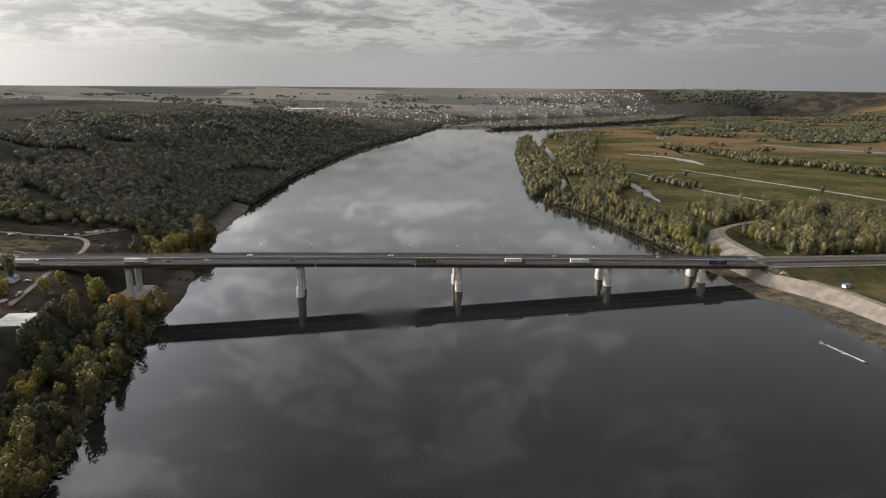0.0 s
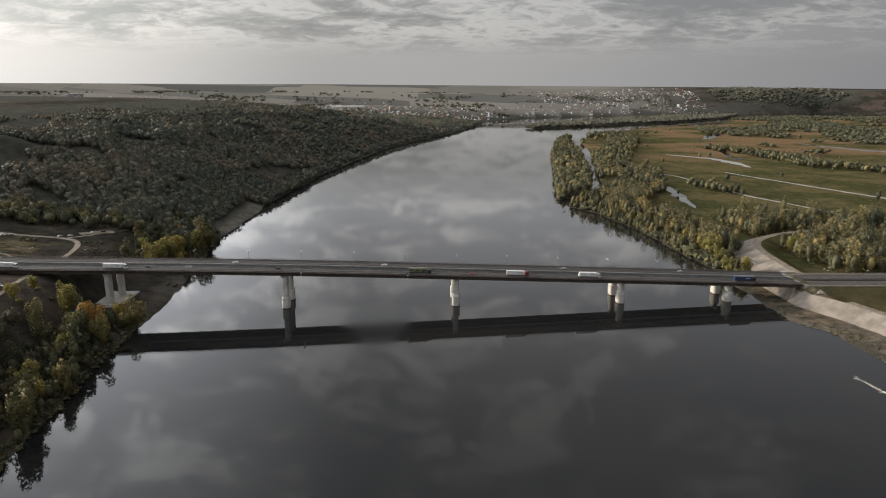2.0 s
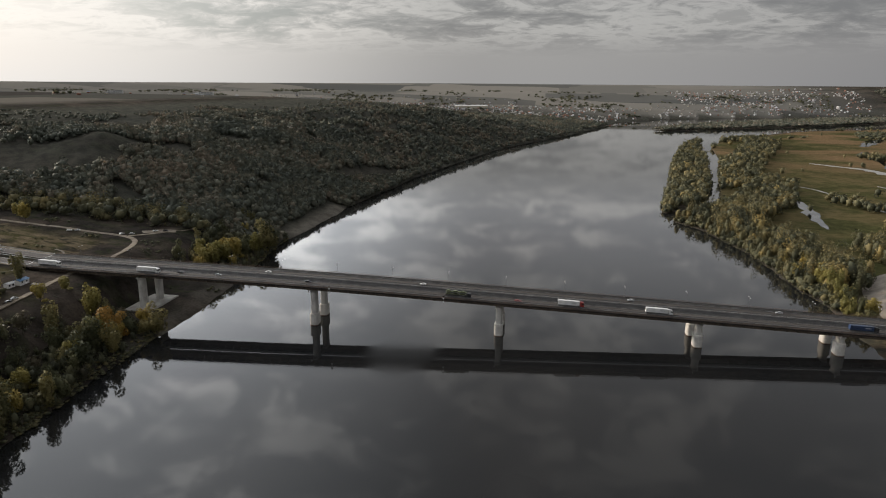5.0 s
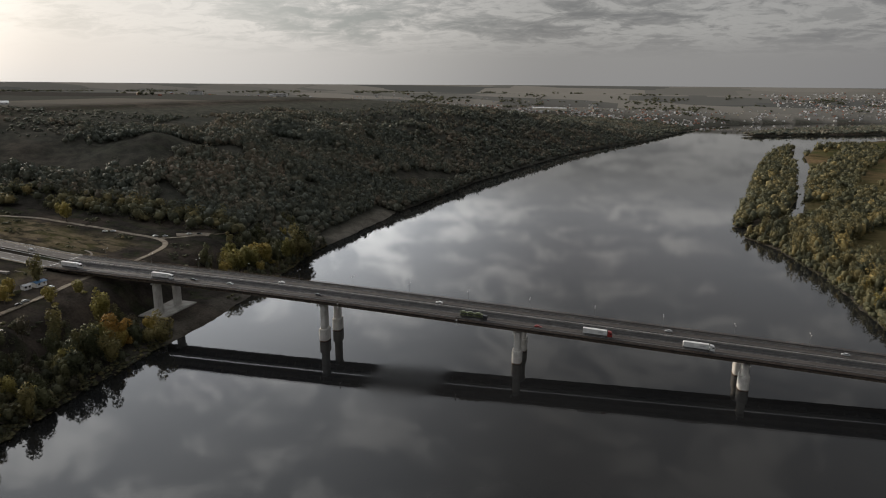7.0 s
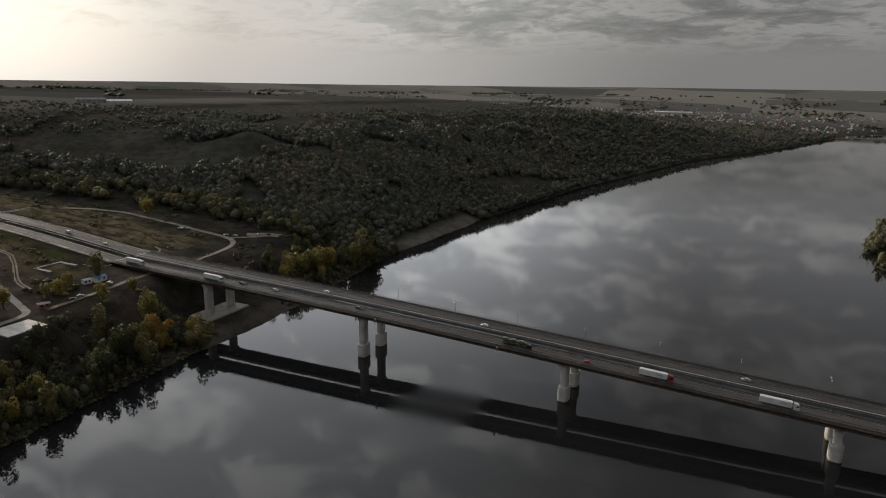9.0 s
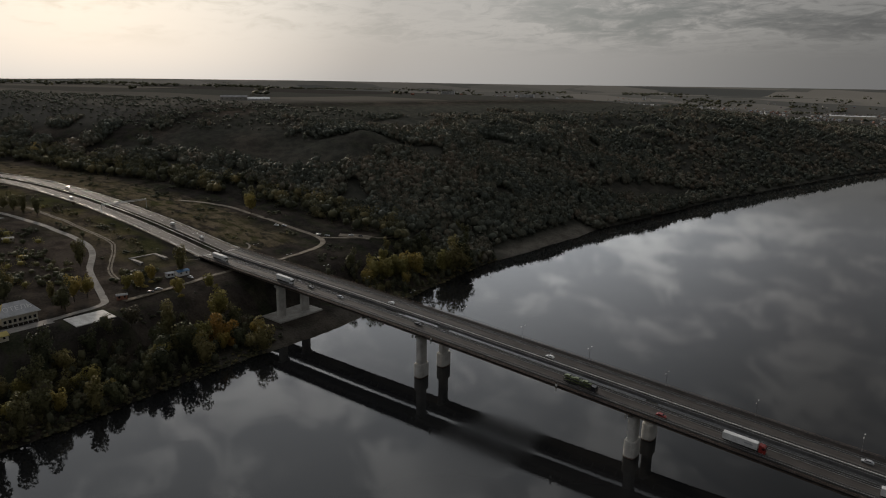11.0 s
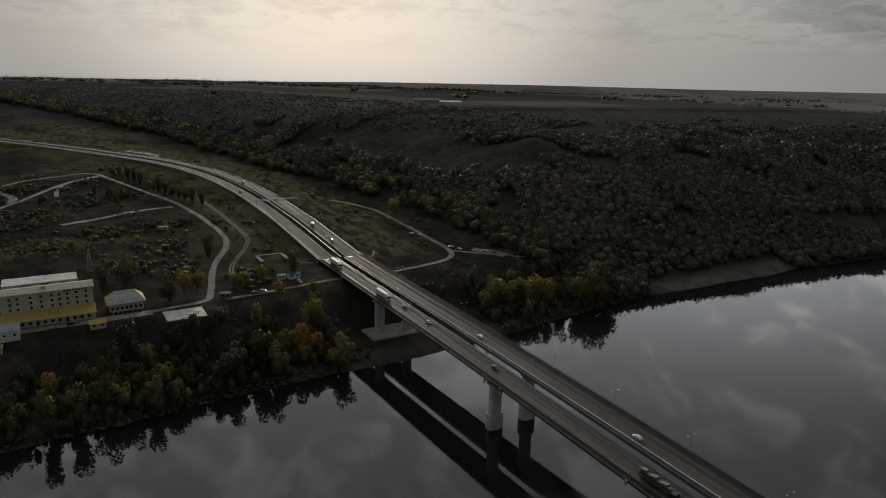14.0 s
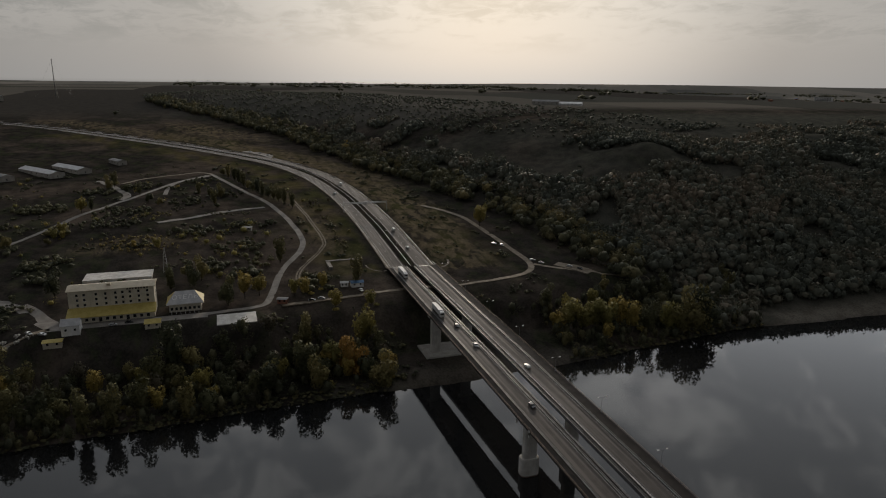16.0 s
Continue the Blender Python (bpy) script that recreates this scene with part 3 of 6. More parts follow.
def make_bridge(yc, out, half_out, half_in):
    """out: -1 where the footway side faces south, +1 where it faces north."""
    bridge = thing("road_bridge", "grey steel girder road bridge on pale concrete piers", "bridge", "twin road bridges")
    xs = np.linspace(X0, X1, 97)
    south, north = (half_out, half_in) if out < 0 else (half_in, half_out)
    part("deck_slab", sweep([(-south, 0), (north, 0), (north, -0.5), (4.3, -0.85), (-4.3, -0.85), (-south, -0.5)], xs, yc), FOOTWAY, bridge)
    part("box_girder", sweep([(-4.0, -0.83), (4.0, -0.83), (3.3, -3.3), (-3.3, -3.3)], xs, yc), GIRDER, bridge, "weathered brownish steel box girder")
    base_y = yc
    web = Build()
    for x in np.arange(X0 + 6, X1, 6.3):
        z, yc = float(deck_z(x)), base_y + skew(x)
        for s in (-1, 1):
            web.loft([[(x - 0.06, yc + s * 3.5, z - 3.2), (x + 0.06, yc + s * 3.5, z - 3.2), (x + 0.06, yc + s * (HALF - 0.3), z - 0.55), (x - 0.06, yc + s * (HALF - 0.3), z - 0.55)],
                      [(x - 0.06, yc + s * 3.3, z - 0.86), (x + 0.06, yc + s * 3.3, z - 0.86), (x + 0.06, yc + s * (HALF - 0.35), z - 0.5), (x - 0.06, yc + s * (HALF - 0.35), z - 0.5)]])
    yc = base_y
    tagged(part("bracket", web, GIRDER, bridge), kind="stuff")
    # carriageway between kerbs, the wider footway outside
    lo, hi = sorted((out * 3.5, -out * 5.2))
    part("asphalt", sweep([(lo, 0.012), (hi, 0.012), (hi, 0.09), (lo, 0.09)], xs, yc), ASPHALT, bridge)
    for s, k in ((out, 3.5), (-out, 5.2)):
        y = s * k
        part("kerb", sweep([(y - 0.22, 0.012), (y + 0.22, 0.012), (y + 0.2, 0.42), (y - 0.2, 0.42)], xs, yc), LIGHT if s != out and out > 0 else STEEL, bridge, "pale concrete kerb" if s != out and out > 0 else "")
        rail = sweep([(y - 0.06, 0.95), (y + 0.06, 0.95), (y + 0.06, 1.25), (y - 0.06, 1.25)], xs, yc)
        for x in np.arange(X0, X1, 3.0):
            z = float(deck_z(x))
            rail.box(x - 0.07, x + 0.07, yc + skew(x) + y - 0.07, yc + skew(x) + y + 0.07, z + 0.4, z + 0.95)
        part("guard_rail", rail, STEEL, bridge, "dull grey guard rail")
        far_edge = half_out if s == out else half_in
        e = s * (far_edge - 0.15)
        fence = sweep([(e - 0.05, 1.02), (e + 0.05, 1.02), (e + 0.05, 1.12), (e - 0.05, 1.12)], xs, yc)
        fence.v, fence.f = list(fence.v), list(fence.f)
        for h in (0.3, 0.66):
            other = sweep([(e - 0.025, h), (e + 0.025, h), (e + 0.025, h + 0.05), (e - 0.025, h + 0.05)], xs, yc)
            n = len(fence.v)
            fence.v += other.v
            fence.f += [tuple(i + n for i in f) for f in other.f]
        for x in np.arange(X0, X1, 2.0):
            z = float(deck_z(x))
            fence.box(x - 0.05, x + 0.05, yc + skew(x) + e - 0.05, yc + skew(x) + e + 0.05, z, z + 1.05)
        part("railing", fence, RUST if s == out else STEEL, bridge, "brown painted steel railing" if s == out else "")
        part("footway", sweep([(y + s * 0.25, 0.012), (s * (far_edge - 0.02), 0.012), (s * (far_edge - 0.02), 0.16), (y + s * 0.25, 0.16)], xs, yc), FOOTWAY, bridge)
    e = -out * (half_in + 0.02)
    part("fascia", sweep([(e - 0.2, -1.2), (e + 0.2, -1.2), (e + 0.2, 0.35), (e - 0.2, 0.35)], xs, yc), STEEL, bridge)
    for y in (lo + 0.75, hi - 0.75):
        w = 0.13 if abs(y + out * 4.45) < 0.01 else 0.05
        part("edge_line", sweep([(y - w, 0.08), (y + w, 0.08), (y + w, 0.096), (y - w, 0.096)], xs, yc), LINE, bridge)
    for x in (X0 + 0.4, X1 - 0.4):
        z = float(deck_z(x))
        part("expansion_joint", Build().box(x - 0.3, x + 0.3, yc + skew(x) + lo, yc + skew(x) + hi, z + 0.02, z + 0.105), ZINC, bridge, "bright steel expansion joint")
    for x in PIERS:
        yc = base_y + skew(x)
        pier = new("pier")
        pier.parent = bridge
        pier["label"] = "pale concrete river pier with a wider base" if x > -200 else "pale concrete pier on the bank"
        top, foot_z = float(deck_z(x)) - 3.3, (-5 if x > -200 else 4.4)
        col = Build()

        def outline(wx_, wy_, z):
            return [(x + wx_ * math.copysign(abs(math.cos(a)) ** 0.6, math.cos(a)), yc + wy_ * math.copysign(abs(math.sin(a)) ** 0.6, math.sin(a)), z)
                    for a in (i * 6.2832 / 20 for i in range(20))]
        col.loft([outline(2.1, 3.1, z) for z in (foot_z, top - 1.6)])
        part("column", col, PALE, pier, soft=False)
        cap = Build().loft([outline(2.0, 3.0, top - 1.65), outline(2.15, 4.8, top - 0.9), outline(2.15, 4.8, top - 0.35), outline(2.0, 4.6, top - 0.3)])
        part("cap", cap, PALE, pier)
        for s in (-1, 1):
            part("bearing", Build().box(x - 0.5, x + 0.5, yc + s * 2.6 - 0.5, yc + s * 2.6 + 0.5, top - 0.35, top + 0.03), STEEL, pier)
        if x > -200:
            hgt = 8.2
            base = Build().loft([outline(2.95, 4.2, -6), outline(2.95, 4.2, hgt - 0.5), outline(2.75, 4.0, hgt)])
            part("base", base, PALE, pier)
            part("water_mark", Build().loft([outline(2.97, 4.22, -0.5), outline(2.97, 4.22, 0.55)], caps=False), RUST, pier, "dark wet band at the waterline")
            lamp = Build().tube([(x - 2, yc - 3.9, top), (x - 2, yc - 5.2, top)], 0.08).box(x - 2.3, x - 1.7, yc - 5.9, yc - 5.1, top - 0.9, top + 0.9)
            if out < 0:
                part("navigation_sign", lamp, PALE, pier, "small navigation sign board")
    return bridge


make_bridge(DECKS[0], -1, 7.2, 7.0)
make_bridge(DECKS[1], 1, 9.4, 7.4)
footing = Build()
footing.loft([[(-265, -9, 1.5), (-241, -9, 1.5), (-241, 30, 1.5), (-265, 30, 1.5)], [(-263, -7.5, 5.4), (-243, -7.5, 5.4), (-243, 28.5, 5.4), (-263, 28.5, 5.4)]])
solid("pier_footing", footing, CONCRETE, "sloped grey concrete footing on the river bank", "pier footing")


# ---- roads ----
def curve_points(line, step):
    """A smooth run of points through a line of (x, y, z)."""
    pts = [Vector(p) for p in line]
    ext = [pts[0] * 2 - pts[1]] + pts + [pts[-1] * 2 - pts[-2]]
    out = []
    for k in range(1, len(ext) - 2):
        a, b, c, d = ext[k - 1:k + 3]
        n = max(1, int((c - b).length / step))
        for i in range(n):
            t = i / n
            out.append(0.5 * ((2 * b) + (c - a) * t + (2 * a - 5 * b + 4 * c - d) * t * t + (3 * b - a - 3 * c + d) * t ** 3))
    return out + [pts[-1]]


def ribbon(points, lo, hi, lift, thick=0.15):
    """A strip along points, from lo to hi to its left."""
    b, rings = Build(), []
    for k, p in enumerate(points):
        way = points[min(k + 1, len(points) - 1)] - points[max(k - 1, 0)]
        side = Vector((-way.y, way.x, 0)).normalized()
        a, c = p + side * lo, p + side * hi
        rings.append([(a.x, a.y, a.z + lift), (c.x, c.y, c.z + lift), (c.x, c.y, c.z + lift - thick), (a.x, a.y, a.z + lift - thick)])
    return b.loft(rings)


def highway(points, name):
    road = thing(name, "worn grey two-carriageway asphalt road with a grass median", "road", "", "structure")
    for s in (-1, 1):
        c = s * 9.8
        part("carriageway", ribbon(points, c - 5.5, c + 5.5, 0.08), ASPHALT, road)
        for e in (-4.6, 4.6):
            part("edge_line", ribbon(points, c + e - 0.1, c + e + 0.1, 0.095, 0.02), LINE, road)
        part("shoulder", ribbon(points, c + s * 5.5, c + s * 7.6, 0.04), DIRT, road)
        part("guard_rail", ribbon(points, c + s * 6.9 - 0.08, c + s * 6.9 + 0.08, 0.85, 0.32), ZINC, road)
        dash = Build()
        for k in range(0, len(points) - 1, 2):
            p, q = points[k], points[k] + (points[k + 1] - points[k]).normalized() * 4
            side = Vector((-(q - p).y, (q - p).x, 0)).normalized()
            dash.quad(*[(v.x, v.y, v.z + 0.1) for v in (p + side * (c - 0.09), q + side * (c - 0.09), q + side * (c + 0.09), p + side * (c + 0.09))])
        tagged(part("lane_line", dash, LINE, road), kind="stuff")
    part("median_rail", ribbon(points, -0.1, 0.1, 0.9, 0.35), ZINC, road)
    if name == "highway_east":
        part("median", ribbon(points, -4.25, 4.25, 0.06), FOOTWAY, road, "dark paved median strip")
    return road


west = [p for p in ROAD if p[0] <= -340]
highway(curve_points(west, 8.0), "highway_west")
highway(curve_points([(266, 14.7, 14.0), (300, 15, 12.6), (600, 15.5, 10.5), (1300, 16, 9.5)], 10.0), "highway_east")


def lane(name, line, half, mat, label, two_tracks=False):
    pts = curve_points([(x, y, 0) for x, y in line], 4.0)
    for p in pts:
        p.z = gz(p.x, p.y)
    road = thing(name, label, "road", "", "structure")
    if two_tracks:
        for c in (-1.0, 1.0):
            part("wheel_track", ribbon(pts, c - 0.6, c + 0.6, 0.12, 0.4), mat, road)
    else:
        part("surface", ribbon(pts, -half, half, 0.14, 0.6), mat, road)
    return road


GREY_ROAD = plain("old_road", (0.155, 0.142, 0.127), (0.24, 0.222, 0.202), 5, 0.6, 0.85)
lane("service_road", [(-677, -125), (-588, -96), (-519, -73), (-412, -58), (-356, -79), (-314, -90), (-298, -97), (-294, -118), (-290, -150)], 2.2, GREY_ROAD, "pale worn service road past the hotel")
lane("field_track", [(-540, -52), (-474, -46), (-410, -42), (-388, -48), (-353, -67), (-333, -71)], 1.4, DIRT, "sandy track with two wheel ruts", True)
lane("barn_road", [(-640, -212), (-660, -196), (-676, -169), (-690, -140), (-678, -124)], 2.0, DIRT, "sandy track past the barns")
lane("loop_track", [(-669, -127), (-643, -156), (-615, -166), (-582, -168)], 2.0, GREY_ROAD, "pale loop track on the terrace")
lane("barn_yard", [(-660, -238), (-640, -226), (-588, -202), (-566, -206)], 3.4, GREY_ROAD, "worn concrete drive into the barn yard")
lane("hotel_drive", [(-345, -262), (-337, -245), (-322, -228), (-304, -216), (-290, -206)], 5.2, GREY_ROAD, "broad pale drive into the hotel yard")
lane("lower_track", [(-268, -262), (-276, -238), (-284, -222), (-290, -210)], 2.0, DIRT, "sandy track down beside the hotel")
lane("bank_road", [(-493, 64), (-451, 88), (-388, 97), (-332, 101), (-312, 82), (-304, 37), (-304, -10), (-300, -49), (-296, -85)], 2.3, DIRT, "sandy road looping under the bridge")
lane("farm_road", [(-433, -268), (-476, -245), (-518, -228), (-575, -194), (-636, -162), (-677, -125)], 2.2, GREY_ROAD, "pale farm road")
lane("bank_path", [(-330, 103), (-317, 121), (-304, 150), (-300, 182), (-281, 195), (-270, 216)], 1.8, DIRT, "sandy path down to the beach")
lane("gravel_lot", [(-329, 122), (-318, 131), (-306, 138)], 6.0, DIRT, "pale gravel clearing by the river road")
lane("roadside_lot", [(-783, -50), (-806, -62), (-832, -82)], 6.5, GREY_ROAD, "grey gravel lay-by beside the main road")
lane("yard_road", [(-478, -168), (-487, -148), (-505, -113), (-514, -80)], 4.2, GREY_ROAD, "pale concrete yard road")


# ---- woods ----
def clumps(rng, count, rx, rz, lobes):
    """Middles and outward ways of leaf clumps in a lumpy crown round the origin (bottom at 0)."""
    cen = rng.normal(size=(lobes, 3)) * np.array([rx * 0.42, rx * 0.42, rz * 0.24]) + np.array([0, 0, rz * 0.5])
    rad = rng.uniform(0.48, 0.72, lobes)
    cen[0], rad[0] = (0, 0, rz * 0.5), 0.80
    which = rng.integers(0, lobes, count)
    d = rng.normal(size=(count, 3))
    d /= np.linalg.norm(d, axis=1)[:, None]
    depth = rng.uniform(0.62, 1.08, count) ** 0.7
    p = cen[which] + d * (rad[which] * depth)[:, None] * np.array([rx, rx, rz * 0.5])
    p[:, 2] = np.maximum(p[:, 2], rz * 0.02)
    return p, d


def leaf_tris(rng, p, d, size):
    """A small triangle of leaves for each clump."""
    n = d + rng.normal(size=d.shape) * 0.55
    n /= np.linalg.norm(n, axis=1)[:, None]
    u = np.cross(n, rng.normal(size=d.shape))
    u /= np.linalg.norm(u, axis=1)[:, None]
    w = np.cross(n, u)
    s = (size * rng.uniform(0.6, 1.25, len(p)))[:, None]
    j = rng.uniform(0.7, 1.2, (3, len(p), 1))
    q = np.stack([p + s * u * j[0], p + s * (w * 0.87 - u * 0.5) * j[1], p - s * (w * 0.87 + u * 0.5) * j[2]], 1)
    return q, np.repeat((d * 0.92 + n * 0.13)[:, None], 3, axis=1)


GOLD = (1 + 5 ** 0.5) / 2
ICO_V = np.array([(a, b * GOLD, 0) for a in (-1, 1) for b in (-1, 1)] + [(0, a, b * GOLD) for a in (-1, 1) for b in (-1, 1)] + [(b * GOLD, 0, a) for a in (-1, 1) for b in (-1, 1)]) / math.hypot(1, GOLD)
ICO_F = np.array([f for f in itertools.combinations(range(12), 3) if all(np.linalg.norm(ICO_V[a] - ICO_V[b]) < 1.1 for a, b in itertools.combinations(f, 2))])
OCT_V = np.array([(1, 0, 0), (-1, 0, 0), (0, 1, 0), (0, -1, 0), (0, 0, 1), (0, 0, -1)], float)
OCT_F = np.array([(a, b, c) for a in (0, 1) for b in (2, 3) for c in (4, 5)])


def heart(rng, fine, rx, rz):
    """The uneven inner mass of a crown: corners and outward ways of its triangles."""
    v, f = (ICO_V, ICO_F) if fine else (OCT_V, OCT_F)
    turn = np.einsum("ij,ij->i", np.cross(v[f[:, 1]] - v[f[:, 0]], v[f[:, 2]] - v[f[:, 0]]), v[f].mean(1)) < 0
    f = np.where(turn[:, None], f[:, ::-1], f)
    lump = rng.uniform(0.66, 1.0, (len(v), 1))
    p = v * lump * np.array([rx * 0.9, rx * 0.9, rz * 0.46]) + np.array([0, 0, rz * 0.48])
    return p[f], v[f]


def leaf_mesh(name, q, normals, mat):
    """Leaf triangles whose shading follows the rounding of the crown."""
    me = mesh_of(name, q.reshape(-1, 3), np.arange(len(q) * 3).reshape(-1, 3), mat)
    normals = normals.reshape(-1, 3)
    normals = normals / np.linalg.norm(normals, axis=1)[:, None]
    me.attributes.new("custom_normal", "FLOAT_VECTOR", "POINT").data.foreach_set("vector", normals.astype(np.float32).ravel())
    return me


def wood(name, label, xy, heights, kinds, mat, per_tree, seed, slim=0.45, category="woods", fine=True):
    """Many far trees as one body of leaf clumps. kinds: 0 to 1, dark green to yellow."""
    rng = np.random.default_rng(seed)
    z = np.maximum(ground(xy[:, 0], xy[:, 1]), 0)
    tris, ways, hues = [], [], []
    for k in range(14):
        pick = np.arange(k, len(xy), 14)
        if not len(pick):
            continue
        p, d = clumps(rng, per_tree, 1.0, 1.0, 5)
        q, w = leaf_tris(rng, p * np.array([1, 1, 1 / slim]), d * np.array([1, 1, slim]), np.full(per_tree, (0.36 if slim > 0.4 else 0.30) / slim * 0.45 / math.sqrt(per_tree / 24)))
        q[..., 2] *= slim
        core, out = heart(rng, fine, 0.7 if per_tree > 150 else 1.0, 1.0)
        q, w = np.concatenate([q, core]), np.concatenate([w, out])
        h = heights[pick]
        a = rng.uniform(0, 6.283, len(pick))
        c, s = np.cos(a)[:, None, None], np.sin(a)[:, None, None]
        wide = (h * slim * rng.uniform(0.85, 1.2, len(pick)))[:, None, None]
        hh = h[:, None, None]
        px = (q[None, ..., 0] * c - q[None, ..., 1] * s) * wide + xy[pick, 0][:, None, None]
        py = (q[None, ..., 0] * s + q[None, ..., 1] * c) * wide + xy[pick, 1][:, None, None]
        pz = q[None, ..., 2] * (hh * 0.92) + z[pick][:, None, None] + 0.05 * hh
        dx, dy = w[None, ..., 0] * c - w[None, ..., 1] * s, w[None, ..., 0] * s + w[None, ..., 1] * c
        tris.append(np.stack([px, py, pz], -1).reshape(-1, 3, 3))
        ways.append(np.stack([dx, dy, np.broadcast_to(w[None, ..., 2], dx.shape)], -1).reshape(-1, 3, 3))
        hues.append(np.repeat(kinds[pick], len(q)))
    me = leaf_mesh(name, np.concatenate(tris), np.concatenate(ways), mat)
    me.attributes.new("kindness", "FLOAT", "FACE").data.foreach_set("value", np.concatenate(hues).astype(np.float32))
    return tagged(new(name, me), label, category, "", "stuff")


def scatter(rng, n, x0, x1, y0, y1, keep):
    xy = rng.uniform((x0, y0), (x1, y1), (n, 2))
    return xy[keep(xy[:, 0], xy[:, 1], rng.uniform(size=n))]


def left_d(x, y):
    return ramp(y, LEFT_SHORE) - x


def right_d(x, y):
    return x - ramp(y, RIGHT_SHORE)


def off_roads(x, y):
    ok = (along(ROAD, x, y)[0] > 24) & ~((np.abs(y - 13) < 26) & (np.abs(x) < 345))
    for line, w in LANES:
        ok &= along([(a, b, 0) for a, b in line], x, y)[0] > w
    return ok


LANES = [([(-677, -125), (-588, -96), (-519, -73), (-412, -58), (-356, -79), (-314, -90), (-298, -97), (-294, -118), (-290, -150)], 7),
         ([(-540, -52), (-474, -46), (-412, -41), (-374, -55), (-343, -67)], 6),
         ([(-493, 64), (-451, 88), (-388, 97), (-332, 101), (-312, 82), (-304, 37), (-304, -10), (-300, -49), (-296, -85)], 8),
         ([(-433, -268), (-476, -245), (-518, -228), (-575, -194), (-636, -162), (-677, -125)], 6)]


def hill_foot(x):
    return ramp(-x, (200, 185, 260, 178, 352, 158, 460, 140, 700, 60, 1000, -30, 1600, -300))


def on_hill(x, y, u):
    d, g = left_d(x, y), ground(x, y)
    top = 106 + 9 * u + 5 * waves(x, y, 260, 2)
    ok = (d > 2) & (g < top) & (y > hill_foot(x) + 22) & (d < 1300)
    bald = sum(blob(x, y, *c) for c in CLEARINGS)
    beach = (d < 24) & (y > 240) & (y < 420)
    thin = 1 - 0.3 * smooth(1100, 1700, y)
    gaps = waves(x, y, 130, 9) < ramp(-x, (380, -0.62, 520, -0.2, 700, 0.12, 1100, 0.2))
    return ok & (u > bald * 1.1) & ~beach & ~(gaps & (d > 60)) & off_roads(x, y) & (u < thin)


rng = np.random.default_rng(11)
xy = np.concatenate([scatter(rng, 110000, -1700, 300, -420, 2300, on_hill), scatter(rng, 60000, -950, -180, 40, 760, on_hill)])
near = np.hypot(xy[:, 0] - 20, xy[:, 1] + 330) < 1050
order = rng.permutation(len(xy))
xy, near = xy[order], near[order]
for pick, name, label, quads, most, seed, lo, hi in ((near, "hillside_woods", "dense dark autumn woods on the hillside", 42, 8600, 21, 4.5, 14.0), (~near, "upper_woods", "dark woods on the far river slope", 14, 10500, 26, 7, 13)):
    some = xy[pick][:most]
    tone = np.clip(0.36 + 0.5 * waves(some[:, 0], some[:, 1], 240, 8) + 0.2 * waves(some[:, 0], some[:, 1], 60, 5) + rng.normal(size=len(some)) * 0.2, 0, 1)
    wood(name, label, some, rng.uniform(lo, hi, len(some)) * (1 - 0.5 * smooth(86, 110, ground(some[:, 0], some[:, 1]))), tone, LEAF_WOOD, quads, seed)


def brow(x, y, u):
    g = ground(x, y)
    return (g > 98) & (g < 131) & (x < -560) & (y > hill_foot(x) + 20) & (y < 640 + 0.3 * x) & (u < 0.55 + 0.45 * waves(x, y, 110, 4)) & (np.hypot(x + 905, y - 425) > 75)


xy = scatter(rng, 16000, -1750, -560, -420, 470, brow)[:3800]
wood("brow_scrub", "low dark scrub on the upper slope", xy, rng.uniform(2.0, 5.5, len(xy)), np.clip(0.3 + rng.normal(size=len(xy)) * 0.12, 0, 1), LEAF_WOOD, 16, 33, slim=0.8, category="scrub", fine=False)


def valley_row(x, y, u):
    """The tree belt in the side valley north of the road."""
    f = hill_foot(x)
    return (y > f - 14 + 12 * waves(x, y, 60, 1)) & (y < f + 34) & (left_d(x, y) > 20) & off_roads(x, y) & (u < 0.9)


xy = scatter(rng, 12000, -1500, -240, -260, 190, valley_row)[:1100]
tone = np.clip(0.25 + rng.normal(size=len(xy)) * 0.2 + 0.2 * waves(xy[:, 0], xy[:, 1], 50, 3), 0, 1)
wood("valley_woods", "band of mixed green trees along the valley", xy, rng.uniform(7, 14.5, len(xy)), tone, LEAF_BANK, 90, 22, slim=0.5)


BELTS = [([(745, 1180), (790, 1060), (800, 930), (792, 824), (868, 750), (893, 628), (1050, 520), (1400, 380)], 36), ([(340, 690), (372, 850), (420, 1000), (500, 1190), (585, 1420), (640, 1640)], 40), ([(262, 430), (318, 520), (372, 655), (395, 760)], 36), ([(430, 575), (452, 500)], 16)]
FAR_BELTS = [([(1049, 1904), (1066, 1683), (1482, 2139)], 70), ([(1643, 2282), (1545, 1875), (1354, 1408), (1522, 1480), (1927, 1860)], 120), ([(492, 1251), (600, 1531), (790, 1750)], 22), ([(1989, 2816), (2246, 2685), (2528, 2610)], 110)]


